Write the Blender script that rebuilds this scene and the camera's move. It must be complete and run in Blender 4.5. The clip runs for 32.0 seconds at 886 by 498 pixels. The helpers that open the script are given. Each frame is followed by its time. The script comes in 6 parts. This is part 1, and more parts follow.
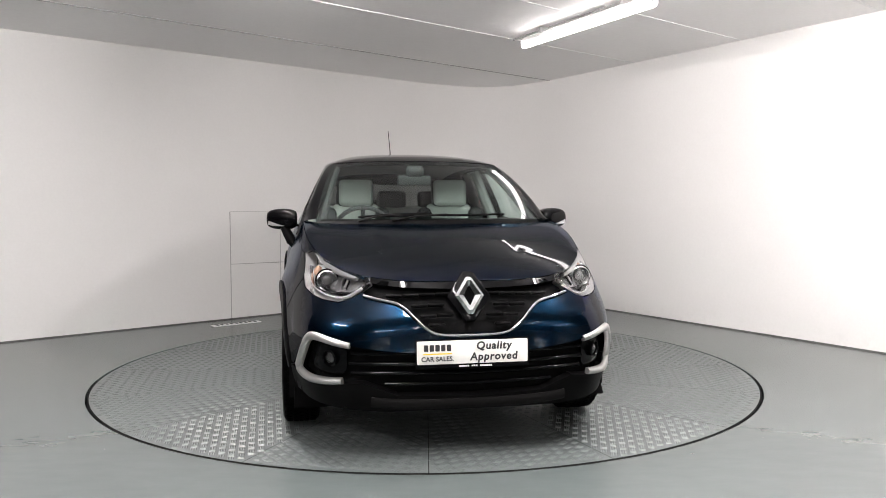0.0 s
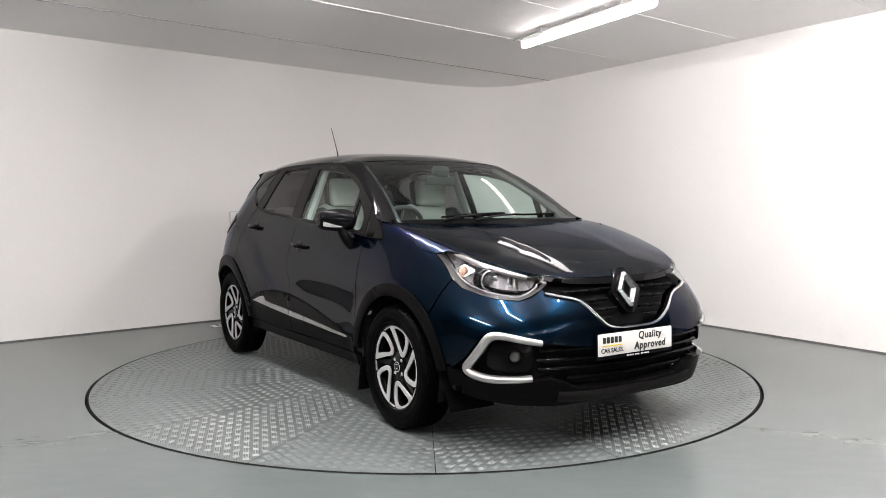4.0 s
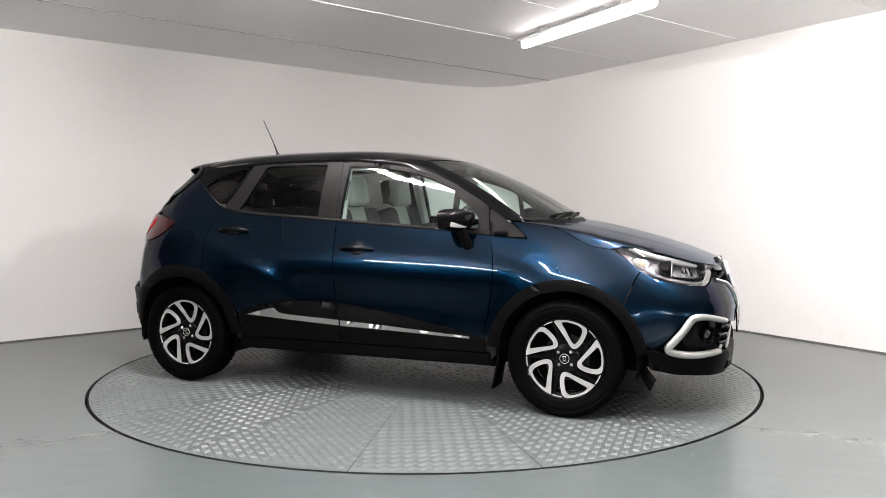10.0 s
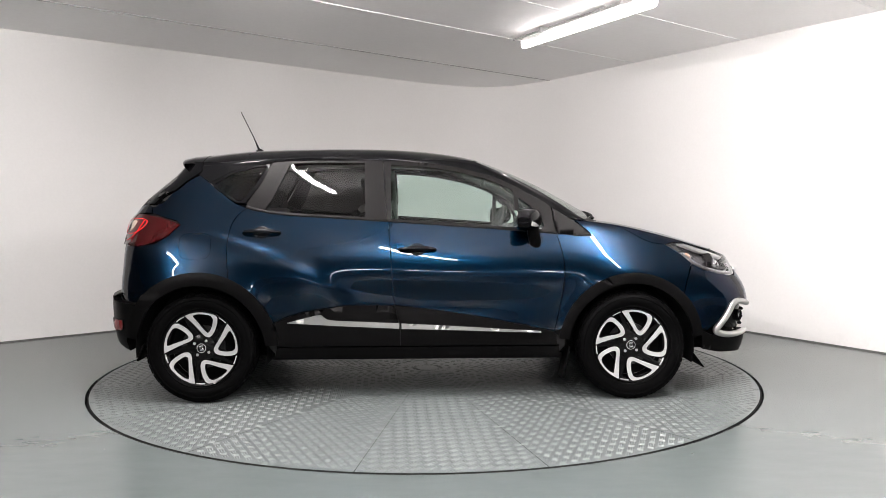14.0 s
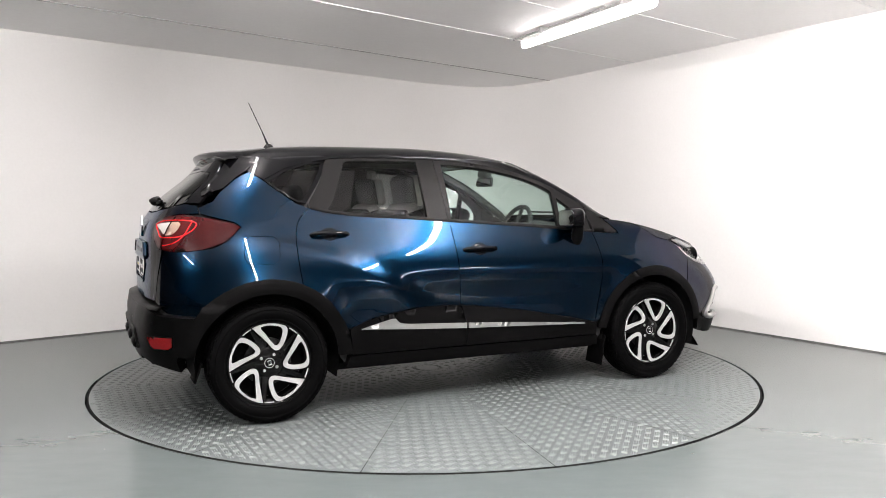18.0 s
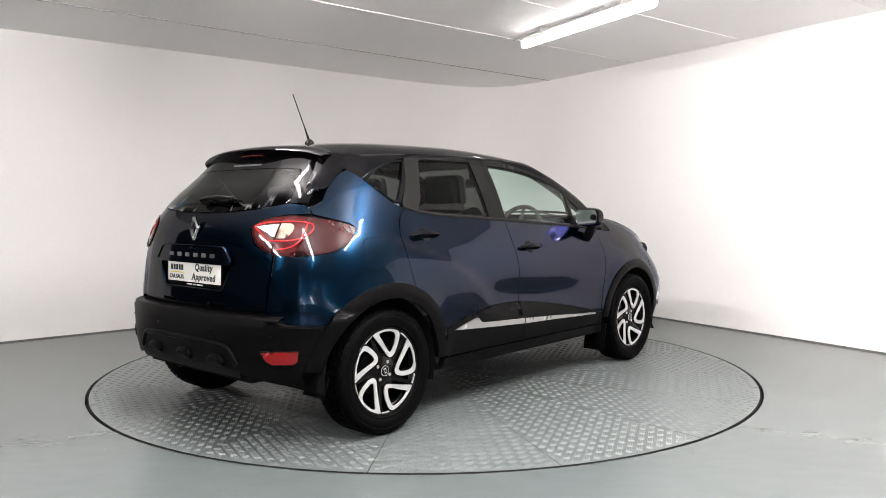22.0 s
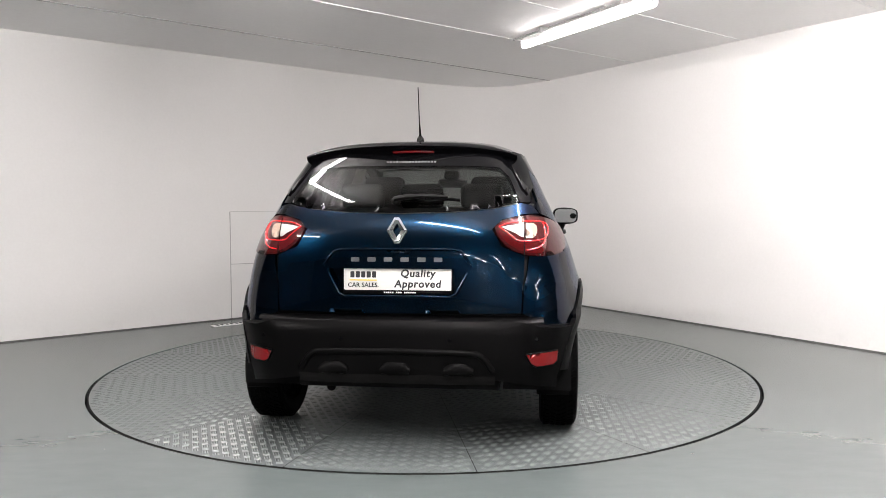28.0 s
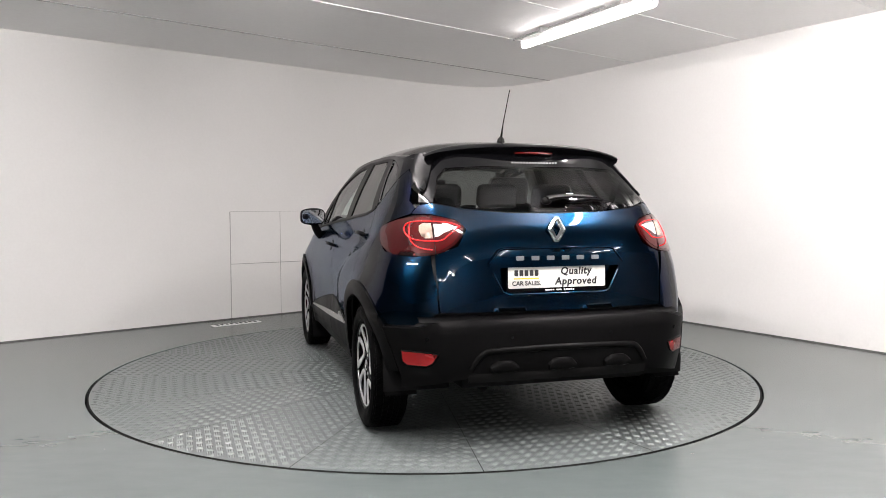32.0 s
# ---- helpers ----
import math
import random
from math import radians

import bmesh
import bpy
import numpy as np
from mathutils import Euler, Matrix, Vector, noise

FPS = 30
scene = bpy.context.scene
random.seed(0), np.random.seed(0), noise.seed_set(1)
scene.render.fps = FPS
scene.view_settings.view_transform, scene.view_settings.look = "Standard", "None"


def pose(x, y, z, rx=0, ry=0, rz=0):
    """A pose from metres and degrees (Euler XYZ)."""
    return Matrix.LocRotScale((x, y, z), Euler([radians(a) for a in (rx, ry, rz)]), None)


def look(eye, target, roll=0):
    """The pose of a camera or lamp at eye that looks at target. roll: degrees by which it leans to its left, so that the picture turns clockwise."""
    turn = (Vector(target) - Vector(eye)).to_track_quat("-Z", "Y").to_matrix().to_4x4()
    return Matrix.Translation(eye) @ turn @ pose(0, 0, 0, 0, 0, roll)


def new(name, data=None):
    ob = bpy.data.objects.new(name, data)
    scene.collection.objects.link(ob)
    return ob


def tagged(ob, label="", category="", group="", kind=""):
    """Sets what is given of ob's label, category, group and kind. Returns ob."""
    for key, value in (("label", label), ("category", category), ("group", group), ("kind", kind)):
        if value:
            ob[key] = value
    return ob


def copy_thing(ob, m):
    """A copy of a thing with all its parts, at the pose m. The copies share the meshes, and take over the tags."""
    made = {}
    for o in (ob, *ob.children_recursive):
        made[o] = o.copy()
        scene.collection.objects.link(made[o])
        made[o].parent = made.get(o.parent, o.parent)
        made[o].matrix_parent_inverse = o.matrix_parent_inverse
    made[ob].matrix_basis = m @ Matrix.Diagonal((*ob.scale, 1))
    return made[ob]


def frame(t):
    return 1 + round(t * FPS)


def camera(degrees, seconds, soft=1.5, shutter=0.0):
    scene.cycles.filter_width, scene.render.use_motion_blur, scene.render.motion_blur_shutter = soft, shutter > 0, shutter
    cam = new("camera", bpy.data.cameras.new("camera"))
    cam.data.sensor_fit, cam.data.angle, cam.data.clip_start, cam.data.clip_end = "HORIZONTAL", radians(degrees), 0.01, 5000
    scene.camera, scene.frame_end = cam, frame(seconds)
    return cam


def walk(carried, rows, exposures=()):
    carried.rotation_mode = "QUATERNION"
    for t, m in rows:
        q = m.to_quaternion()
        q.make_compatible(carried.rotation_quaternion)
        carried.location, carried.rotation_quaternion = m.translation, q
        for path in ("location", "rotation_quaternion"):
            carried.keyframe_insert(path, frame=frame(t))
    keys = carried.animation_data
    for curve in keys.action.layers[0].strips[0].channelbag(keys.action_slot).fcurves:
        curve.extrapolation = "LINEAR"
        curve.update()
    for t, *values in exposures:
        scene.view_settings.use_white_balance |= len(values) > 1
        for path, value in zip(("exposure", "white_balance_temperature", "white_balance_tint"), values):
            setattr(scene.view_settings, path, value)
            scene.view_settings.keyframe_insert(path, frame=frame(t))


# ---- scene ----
# the camera stands still before the turntable, whose axis is the world's origin
cam = camera(59.19, 32.0, 0.7)
EYE = (0, -5.67, 1.188)
AIM = look(EYE, (0.02070, -5.67 + 0.99822, 1.188 - 0.05588), -0.129)
walk(cam, [(0, AIM), (32, AIM)], [(0, 0.10), (3, 0.10), (7, 0.16), (14, 0.22), (20, 0.38), (25, 0.25), (30, 0.12), (32, 0.12)])

# ---- light ----
world = bpy.data.worlds.new("world")
scene.world = world
world.use_nodes = True
world.node_tree.nodes["Background"].inputs[0].default_value = (0.8, 0.9, 1.0, 1)
world.node_tree.nodes["Background"].inputs[1].default_value = 0.03

# the unseen lamps' glow is raised to balance the walls, not by age
LAMP_GLOW = 12.0
MID_LAMP_GLOW = 205.0
KEY_LAMP_GLOW = 330.0


# ---- materials ----
def nodes_of(name):
    mat = bpy.data.materials.new(name)
    mat.use_nodes = True
    nt = mat.node_tree
    return mat, nt, nt.nodes["Principled BSDF"]


def noise_tex(nt, scale, detail=4.0, rough=0.55, coord="Object", stretch=(1, 1, 1)):
    tc = nt.nodes.new("ShaderNodeTexCoord")
    mp = nt.nodes.new("ShaderNodeMapping")
    mp.inputs["Scale"].default_value = stretch
    nz = nt.nodes.new("ShaderNodeTexNoise")
    nz.inputs["Scale"].default_value = scale
    nz.inputs["Detail"].default_value = detail
    nz.inputs["Roughness"].default_value = rough
    nt.links.new(tc.outputs[coord], mp.inputs[0])
    nt.links.new(mp.outputs[0], nz.inputs["Vector"])
    return nz.outputs["Fac"]


def ramp(nt, fac, stops):
    r = nt.nodes.new("ShaderNodeValToRGB")
    el = r.color_ramp.elements
    while len(el) < len(stops):
        el.new(0.5)
    for e, (pos, col) in zip(el, stops):
        e.position = pos
        e.color = (*col, 1) if len(col) == 3 else col
    nt.links.new(fac, r.inputs[0])
    return r.outputs[0]


def mix(nt, a, b, fac, how="MIX"):
    m = nt.nodes.new("ShaderNodeMix")
    m.data_type, m.blend_type = "RGBA", how
    for sock, v in ((m.inputs[0], fac), (m.inputs[6], a), (m.inputs[7], b)):
        if isinstance(v, (int, float)):
            sock.default_value = v
        elif isinstance(v, tuple):
            sock.default_value = (*v, 1)
        else:
            nt.links.new(v, sock)
    return m.outputs[2]


def bump(nt, bsdf, height, strength, distance=0.002):
    b = nt.nodes.new("ShaderNodeBump")
    b.inputs["Strength"].default_value = strength
    b.inputs["Distance"].default_value = distance
    nt.links.new(height, b.inputs["Height"])
    nt.links.new(b.outputs[0], bsdf.inputs["Normal"])


def grained(name, col, rough=0.5, metal=0.0, grain=60, vary=0.12, relief=0.0, coat=0.0, spec=0.5, rvary=0.1, big=3.0):
    """A surface of one colour with fine grain and broad wear."""
    mat, nt, b = nodes_of(name)
    fine = noise_tex(nt, grain, 3)
    broad = noise_tex(nt, big, 4)
    lo = tuple(c * (1 - vary) for c in col)
    hi = tuple(min(1, c * (1 + vary)) for c in col)
    c1 = ramp(nt, fine, [(0.3, lo), (0.7, hi)])
    c2 = ramp(nt, broad, [(0.3, lo), (0.7, hi)])
    nt.links.new(mix(nt, c1, c2, 0.5), b.inputs["Base Color"])
    rr = ramp(nt, broad, [(0.3, (max(0.02, rough - rvary),) * 3), (0.7, (min(1, rough + rvary),) * 3)])
    nt.links.new(rr, b.inputs["Roughness"])
    b.inputs["Metallic"].default_value = metal
    b.inputs["Coat Weight"].default_value = coat
    b.inputs["Coat Roughness"].default_value = 0.03
    b.inputs["Specular IOR Level"].default_value = spec
    if relief:
        bump(nt, b, fine, relief)
    return mat


def glow(name, col, strength):
    mat, nt, b = nodes_of(name)
    b.inputs["Base Color"].default_value = (*col, 1)
    b.inputs["Emission Color"].default_value = (*col, 1)
    b.inputs["Emission Strength"].default_value = strength
    return mat


def pane_glass(name, tint, gloss=0.02, face=0.02):
    """A thin pane: tinted see-through with a clear reflection, the same from both sides; face is its reflectance head-on."""
    mat = bpy.data.materials.new(name)
    mat.use_nodes = True
    nt = mat.node_tree
    nt.nodes.remove(nt.nodes["Principled BSDF"])
    tr = nt.nodes.new("ShaderNodeBsdfTransparent")
    tr.inputs[0].default_value = (*tint, 1)
    gl = nt.nodes.new("ShaderNodeBsdfGlossy")
    gl.inputs["Roughness"].default_value = gloss
    lw = nt.nodes.new("ShaderNodeLayerWeight")
    lw.inputs["Blend"].default_value = 0.5
    pw = nt.nodes.new("ShaderNodeMath")
    pw.operation = "POWER"
    pw.inputs[1].default_value = 5.0
    nt.links.new(lw.outputs["Facing"], pw.inputs[0])
    mr = nt.nodes.new("ShaderNodeMapRange")
    mr.inputs["To Min"].default_value, mr.inputs["To Max"].default_value = face, 1.0
    nt.links.new(pw.outputs[0], mr.inputs[0])
    mx = nt.nodes.new("ShaderNodeMixShader")
    nt.links.new(mr.outputs[0], mx.inputs[0])
    nt.links.new(tr.outputs[0], mx.inputs[1])
    nt.links.new(gl.outputs[0], mx.inputs[2])
    nt.links.new(mx.outputs[0], nt.nodes["Material Output"].inputs[0])
    return mat


def painted_plaster():
    mat, nt, b = nodes_of("painted_plaster")
    broad = noise_tex(nt, 0.9, 5)
    fine = noise_tex(nt, 45, 4)
    col = mix(nt, ramp(nt, broad, [(0.3, (0.80, 0.79, 0.775)), (0.7, (0.84, 0.83, 0.815))]),
              ramp(nt, fine, [(0.35, (0.80, 0.79, 0.775)), (0.65, (0.84, 0.83, 0.815))]), 0.4)
    # scuffs low on the wall
    tc = nt.nodes.new("ShaderNodeTexCoord")
    sep = nt.nodes.new("ShaderNodeSeparateXYZ")
    nt.links.new(tc.outputs["Object"], sep.inputs[0])
    low = nt.nodes.new("ShaderNodeMapRange")
    low.inputs["From Min"].default_value, low.inputs["From Max"].default_value = 0.16, 0.0
    nt.links.new(sep.outputs[2], low.inputs[0])
    scuff = ramp(nt, noise_tex(nt, 9, 6, 0.7), [(0.52, (0, 0, 0)), (0.66, (1, 1, 1))])
    both = mix(nt, (0, 0, 0), scuff, low.outputs[0])
    nt.links.new(mix(nt, col, (0.5, 0.49, 0.47), mix(nt, (0, 0, 0), both, 0.2)), b.inputs["Base Color"])
    b.inputs["Roughness"].default_value = 0.6
    bump(nt, b, fine, 0.12, 0.002)
    return mat


def painted_floor(name, base, worn, gloss):
    mat, nt, b = nodes_of(name)
    broad = noise_tex(nt, 0.5, 3, 0.5)
    streak = noise_tex(nt, 5.0, 5, 0.6, stretch=(1, 2.5, 1))
    c = mix(nt, mix(nt, base, worn, broad), mix(nt, tuple(v * 0.82 for v in base), tuple(v * 1.12 for v in worn), streak), 0.5)
    tc = nt.nodes.new("ShaderNodeTexCoord")
    vor = nt.nodes.new("ShaderNodeTexVoronoi")
    vor.inputs["Scale"].default_value = 2.3
    nt.links.new(tc.outputs["Object"], vor.inputs["Vector"])
    dot = nt.nodes.new("ShaderNodeMapRange")
    dot.interpolation_type = "SMOOTHSTEP"
    dot.inputs["From Min"].default_value, dot.inputs["From Max"].default_value = 0.030, 0.012
    nt.links.new(vor.outputs["Distance"], dot.inputs[0])
    c = mix(nt, c, tuple(v * 0.35 for v in base), dot.outputs[0])
    nt.links.new(c, b.inputs["Base Color"])
    b.inputs["Roughness"].default_value = gloss
    return mat


def metallic_paint():
    mat, nt, b = nodes_of("metallic_blue_paint")
    flake = noise_tex(nt, 900, 2)
    nt.links.new(ramp(nt, flake, [(0.35, (0.0002, 0.0056, 0.0154)), (0.65, (0.0004, 0.0126, 0.0318))]), b.inputs["Base Color"])
    b.inputs["Metallic"].default_value = 0.96
    b.inputs["Roughness"].default_value = 0.225
    b.inputs["Specular Tint"].default_value = (0.04, 0.18, 0.34, 1)
    b.inputs["Coat Weight"].default_value = 0.46
    b.inputs["Coat Roughness"].default_value = 0.015
    b.inputs["Coat IOR"].default_value = 1.48
    return mat


PLASTER = painted_plaster()
CEIL_BOARD = grained("ceiling_board", (0.93, 0.92, 0.915), 0.7, grain=30, vary=0.03, big=0.8)
STRIP_WHITE = grained("white_strip", (0.85, 0.85, 0.85), 0.45, grain=40, vary=0.03)
STRIP_GREY = grained("grey_strip", (0.42, 0.41, 0.41), 0.6, grain=40, vary=0.05)
FLOOR_PAINT = painted_floor("grey_green_floor_paint", (0.079, 0.096, 0.094), (0.097, 0.112, 0.110), 0.24)
PLATE_PAINT = painted_floor("grey_painted_tread_plate", (0.091, 0.106, 0.105), (0.109, 0.122, 0.121), 0.32)
STUD_METAL = grained("worn_stud", (0.104, 0.117, 0.116), 0.40, 0.0, grain=30, vary=0.12, big=1.2)
FOOT_JOINT = grained("dirty_joint", (0.10, 0.10, 0.095), 0.8, grain=20, vary=0.5, big=2.5)
DARK_GAP = grained("dark_gap", (0.004, 0.004, 0.0042), 0.8, grain=40, vary=0.3, spec=0.1)
LAMP_BODY = grained("white_lamp_housing", (0.8, 0.8, 0.8), 0.4, grain=50, vary=0.03)
TUBE = glow("lamp_diffuser", (1.0, 0.940, 0.932), LAMP_GLOW)
MID_TUBE = glow("mid_lamp_diffuser", (1.0, 0.940, 0.932), MID_LAMP_GLOW)
KEY_TUBE = glow("bright_lamp_diffuser", (1.0, 0.940, 0.932), KEY_LAMP_GLOW)
HALL_GREY = grained("dim_concrete", (0.20, 0.20, 0.20), 0.8, grain=20, vary=0.15, big=0.7)
STEEL = grained("galvanised_steel", (0.5, 0.5, 0.5), 0.35, 0.9, grain=60, vary=0.15)
DARK_STEEL = grained("dark_steel", (0.05, 0.05, 0.05), 0.35, 0.9, grain=60, vary=0.2)

PAINT = metallic_paint()
GLOSS_BLACK = grained("gloss_black", (0.002, 0.002, 0.0024), 0.05, grain=200, vary=0.1, coat=0.14, spec=0.05, rvary=0.02)
SATIN_BLACK = grained("satin_black_trim", (0.006, 0.0057, 0.0057), 0.42, grain=300, vary=0.1, rvary=0.05, spec=0.07)
GRAIN_BLACK = grained("grained_black_plastic", (0.0026, 0.0025, 0.0026), 0.38, grain=420, vary=0.25, relief=0.1, rvary=0.06, spec=0.045)
RUBBER = grained("tyre_rubber", (0.0014, 0.0014, 0.0015), 0.55, spec=0.03, grain=220, vary=0.3, relief=0.2, big=9)
CHROME = grained("satin_chrome", (0.46, 0.46, 0.45), 0.34, 0.85, grain=200, vary=0.04, rvary=0.04)
BRIGHT = grained("bright_chrome", (0.85, 0.85, 0.86), 0.05, 1.0, grain=200, vary=0.03, rvary=0.02)
ALLOY = grained("machined_alloy", (0.50, 0.50, 0.50), 0.34, 0.35, grain=240, vary=0.06, rvary=0.05)
ALLOY_BLACK = grained("gloss_black_alloy", (0.003, 0.003, 0.003), 0.2, grain=200, vary=0.2, coat=0.15, spec=0.1, rvary=0.04)
CLEAR = pane_glass("clear_glass", (0.79, 0.905, 0.865), 0.01, 0.045)
PRIVACY = pane_glass("privacy_glass", (0.15, 0.145, 0.145), 0.01, 0.016)
LENS = pane_glass("clear_lens", (0.94, 0.94, 0.95), 0.01, 0.02)
RED_GUIDE = grained("red_guide", (0.17, 0.004, 0.005), 0.2, grain=80, vary=0.1, coat=0.3, spec=0.3, rvary=0.02)
RING_RED = grained("glowing_red_guide", (0.62, 0.012, 0.016), 0.15, grain=80, vary=0.1, coat=0.5, rvary=0.02)
RED_LENS = grained("red_lens", (0.056, 0.0018, 0.0024), 0.10, grain=80, vary=0.2, coat=0.4, spec=0.3, rvary=0.02)
DARK_RED = grained("smoked_red_lens", (0.026, 0.0018, 0.0022), 0.08, grain=80, vary=0.2, coat=0.22, spec=0.2, rvary=0.02)
WHITE_LENS = grained("frosted_white_lens", (0.46, 0.44, 0.42), 0.15, grain=120, vary=0.08, coat=1.0, rvary=0.03)
TURN_LENS = grained("milky_lens", (0.38, 0.27, 0.21), 0.2, grain=120, vary=0.15, coat=1.0, rvary=0.03)
AMBER = grained("amber_bulb", (0.45, 0.28, 0.20), 0.25, grain=60, vary=0.1)
LEATHER = grained("light_grey_leather", (0.42, 0.42, 0.40), 0.5, grain=150, vary=0.1, relief=0.2)
DARK_CLOTH = grained("black_cloth", (0.02, 0.02, 0.021), 0.85, grain=300, vary=0.3, relief=0.3)
DASH = grained("dark_dashboard", (0.025, 0.025, 0.026), 0.6, grain=250, vary=0.2, relief=0.2)
PLATE_WHITE = grained("white_plate", (0.74, 0.73, 0.69), 0.4, grain=80, vary=0.03)
INK = grained("black_ink", (0.015, 0.015, 0.016), 0.5, grain=80, vary=0.1)
YELLOW = grained("yellow_ink", (0.75, 0.55, 0.03), 0.5, grain=80, vary=0.05)
FAINT_INK = grained("faint_ink", (0.16, 0.16, 0.16), 0.5, grain=80, vary=0.05)
WHITE_INK = grained("white_ink", (0.75, 0.75, 0.75), 0.5, grain=80, vary=0.05)
MIRROR = grained("mirror_glass", (0.85, 0.86, 0.87), 0.02, 1.0, grain=50, vary=0.02, rvary=0.01)


# ---- building helpers ----
def mesh_ob(name, verts, faces, mat, parent=None, label="", smooth=False, normals=None):
    me = bpy.data.meshes.new(name)
    me.from_pydata([tuple(v) for v in verts], [], [tuple(f) for f in faces])
    me.materials.append(mat)
    if smooth:
        me.polygons.foreach_set("use_smooth", [True] * len(me.polygons))
    me.update()
    if normals is not None:
        me.normals_split_custom_set(normals)
    ob = new(name, me)
    if parent:
        ob.parent = parent
    if label:
        tagged(ob, label)
    return ob


def part(name, bm, material, parent=None, label="", smooth=True, sharp=40):
    """Links a bmesh as one mesh object under a thing or under a part."""
    bmesh.ops.recalc_face_normals(bm, faces=bm.faces)
    me = bpy.data.meshes.new(name)
    bm.to_mesh(me)
    bm.free()
    me.materials.append(material)
    if smooth:
        me.polygons.foreach_set("use_smooth", [True] * len(me.polygons))
        me.set_sharp_from_angle(angle=radians(sharp))
    ob = new(name, me)
    if parent:
        ob.parent = parent
    if label:
        tagged(ob, label)
    return ob


def box_bm(sx, sy, sz, at=(0, 0, 0), bevel=0.0, rot=None, bm=None, seg=2):
    bm2 = bmesh.new()
    bmesh.ops.create_cube(bm2, size=1)
    bmesh.ops.scale(bm2, vec=(sx, sy, sz), verts=bm2.verts)
    if bevel:
        bmesh.ops.bevel(bm2, geom=list(bm2.edges), offset=bevel, segments=seg, affect="EDGES", profile=0.5)
    m = Matrix.Translation(at) @ (rot.to_4x4() if rot else Matrix.Identity(4))
    bmesh.ops.transform(bm2, matrix=m, verts=bm2.verts)
    return bm2 if bm is None else join_bm(bm, bm2)


def join_bm(bm, bm2):
    me = bpy.data.meshes.new("tmp")
    bm2.to_mesh(me)
    bm2.free()
    bm.from_mesh(me)
    bpy.data.meshes.remove(me)
    return bm


def tube_bm(path, radius, seg=10, cap=True, flat=1.0):
    """A round bar along a path; radius may be a number or a list; flat squeezes it."""
    bm = bmesh.new()
    n = len(path)
    rad = radius if isinstance(radius, (list, tuple)) else [radius] * n
    rings = []
    up = Vector((0, 0, 1))
    for i, p in enumerate(path):
        p = Vector(p)
        d = (Vector(path[min(i + 1, n - 1)]) - Vector(path[max(i - 1, 0)])).normalized()
        a = d.cross(up if abs(d.z) < 0.95 else Vector((1, 0, 0))).normalized()
        b = a.cross(d).normalized()
        rings.append([bm.verts.new(p + rad[i] * (math.cos(2 * math.pi * k / seg) * a + flat * math.sin(2 * math.pi * k / seg) * b)) for k in range(seg)])
    for r0, r1 in zip(rings, rings[1:]):
        for k in range(seg):
            bm.faces.new((r0[k], r0[(k + 1) % seg], r1[(k + 1) % seg], r1[k]))
    if cap:
        bm.faces.new(rings[0])
        bm.faces.new(rings[-1])
    return bm


def lathe_bm(profile, seg=48, axis="y"):
    """Turns (radius, along) pairs about an axis."""
    bm = bmesh.new()
    rings = []
    for r, a in profile:
        ring = []
        for k in range(seg):
            c, s = math.cos(2 * math.pi * k / seg), math.sin(2 * math.pi * k / seg)
            ring.append(bm.verts.new((r * c, a, r * s) if axis == "y" else (r * c, r * s, a)))
        rings.append(ring)
    for r0, r1 in zip(rings, rings[1:]):
        for k in range(seg):
            bm.faces.new((r0[k], r0[(k + 1) % seg], r1[(k + 1) % seg], r1[k]))
    return bm


def extrude_poly(pts, depth, frame_m, bevel=0.0):
    """A flat outline in its own plane (u, v), given thickness along its third axis, set by a matrix."""
    bm = bmesh.new()
    vs = [bm.verts.new((u, v, 0)) for u, v in pts]
    f = bm.faces.new(vs)
    r = bmesh.ops.extrude_face_region(bm, geom=[f])
    top = [e for e in r["geom"] if isinstance(e, bmesh.types.BMVert)]
    bmesh.ops.translate(bm, vec=(0, 0, depth), verts=top)
    if bevel:
        edges = [e for e in bm.edges if all(v in top for v in e.verts)]
        bmesh.ops.bevel(bm, geom=edges, offset=bevel, segments=2, affect="EDGES", profile=0.5)
    bmesh.ops.transform(bm, matrix=frame_m, verts=bm.verts)
    return bm


# ---- the room ----
CEIL = 2.71
LDIR, RDIR = Vector((0.770, 0.638)), Vector((0.514, -0.858))
CORNER = Vector((-3.717, 1.118))       # where the long wall enters the view


def wall_line():
    """The wall's foot: straight, round the corner, straight."""
    a, b = CORNER + LDIR * 4.25, Vector((1.91, 3.287))
    pts = [CORNER - LDIR * 2.2]
    pts += [CORNER + LDIR * (4.25 * k / 8) for k in range(9)]
    ca, cb = a + LDIR * 1.68, b - RDIR * 1.52
    for k in range(1, 24):
        t = k / 24
        pts.append(a * (1 - t) ** 3 + ca * 3 * t * (1 - t) ** 2 + cb * 3 * t * t * (1 - t) + b * t ** 3)
    pts += [b + RDIR * (6.2 * k / 12) for k in range(13)]
    return pts


def extrude_wall(name, pts, thick, label, mat=None):
    verts, faces = [], []
    n = len(pts)
    for i, p in enumerate(pts):
        d = (pts[min(i + 1, n - 1)] - pts[max(i - 1, 0)]).normalized()
        out = Vector((-d.y, d.x)) * thick
        for q in (p, p + out):
            verts += [(q.x, q.y, -0.02), (q.x, q.y, CEIL + 0.02)]
    for i in range(n - 1):
        a, b = i * 4, i * 4 + 4
        faces += [(a, a + 1, b + 1, b), (a + 2, b + 2, b + 3, a + 3), (a + 1, a + 3, b + 3, b + 1), (a, b, b + 2, a + 2)]
    ob = mesh_ob(name, verts, faces, mat or PLASTER, smooth=True)
    ob.data.set_sharp_from_angle(angle=radians(40))
    return tagged(ob, label, "wall", kind="structure")


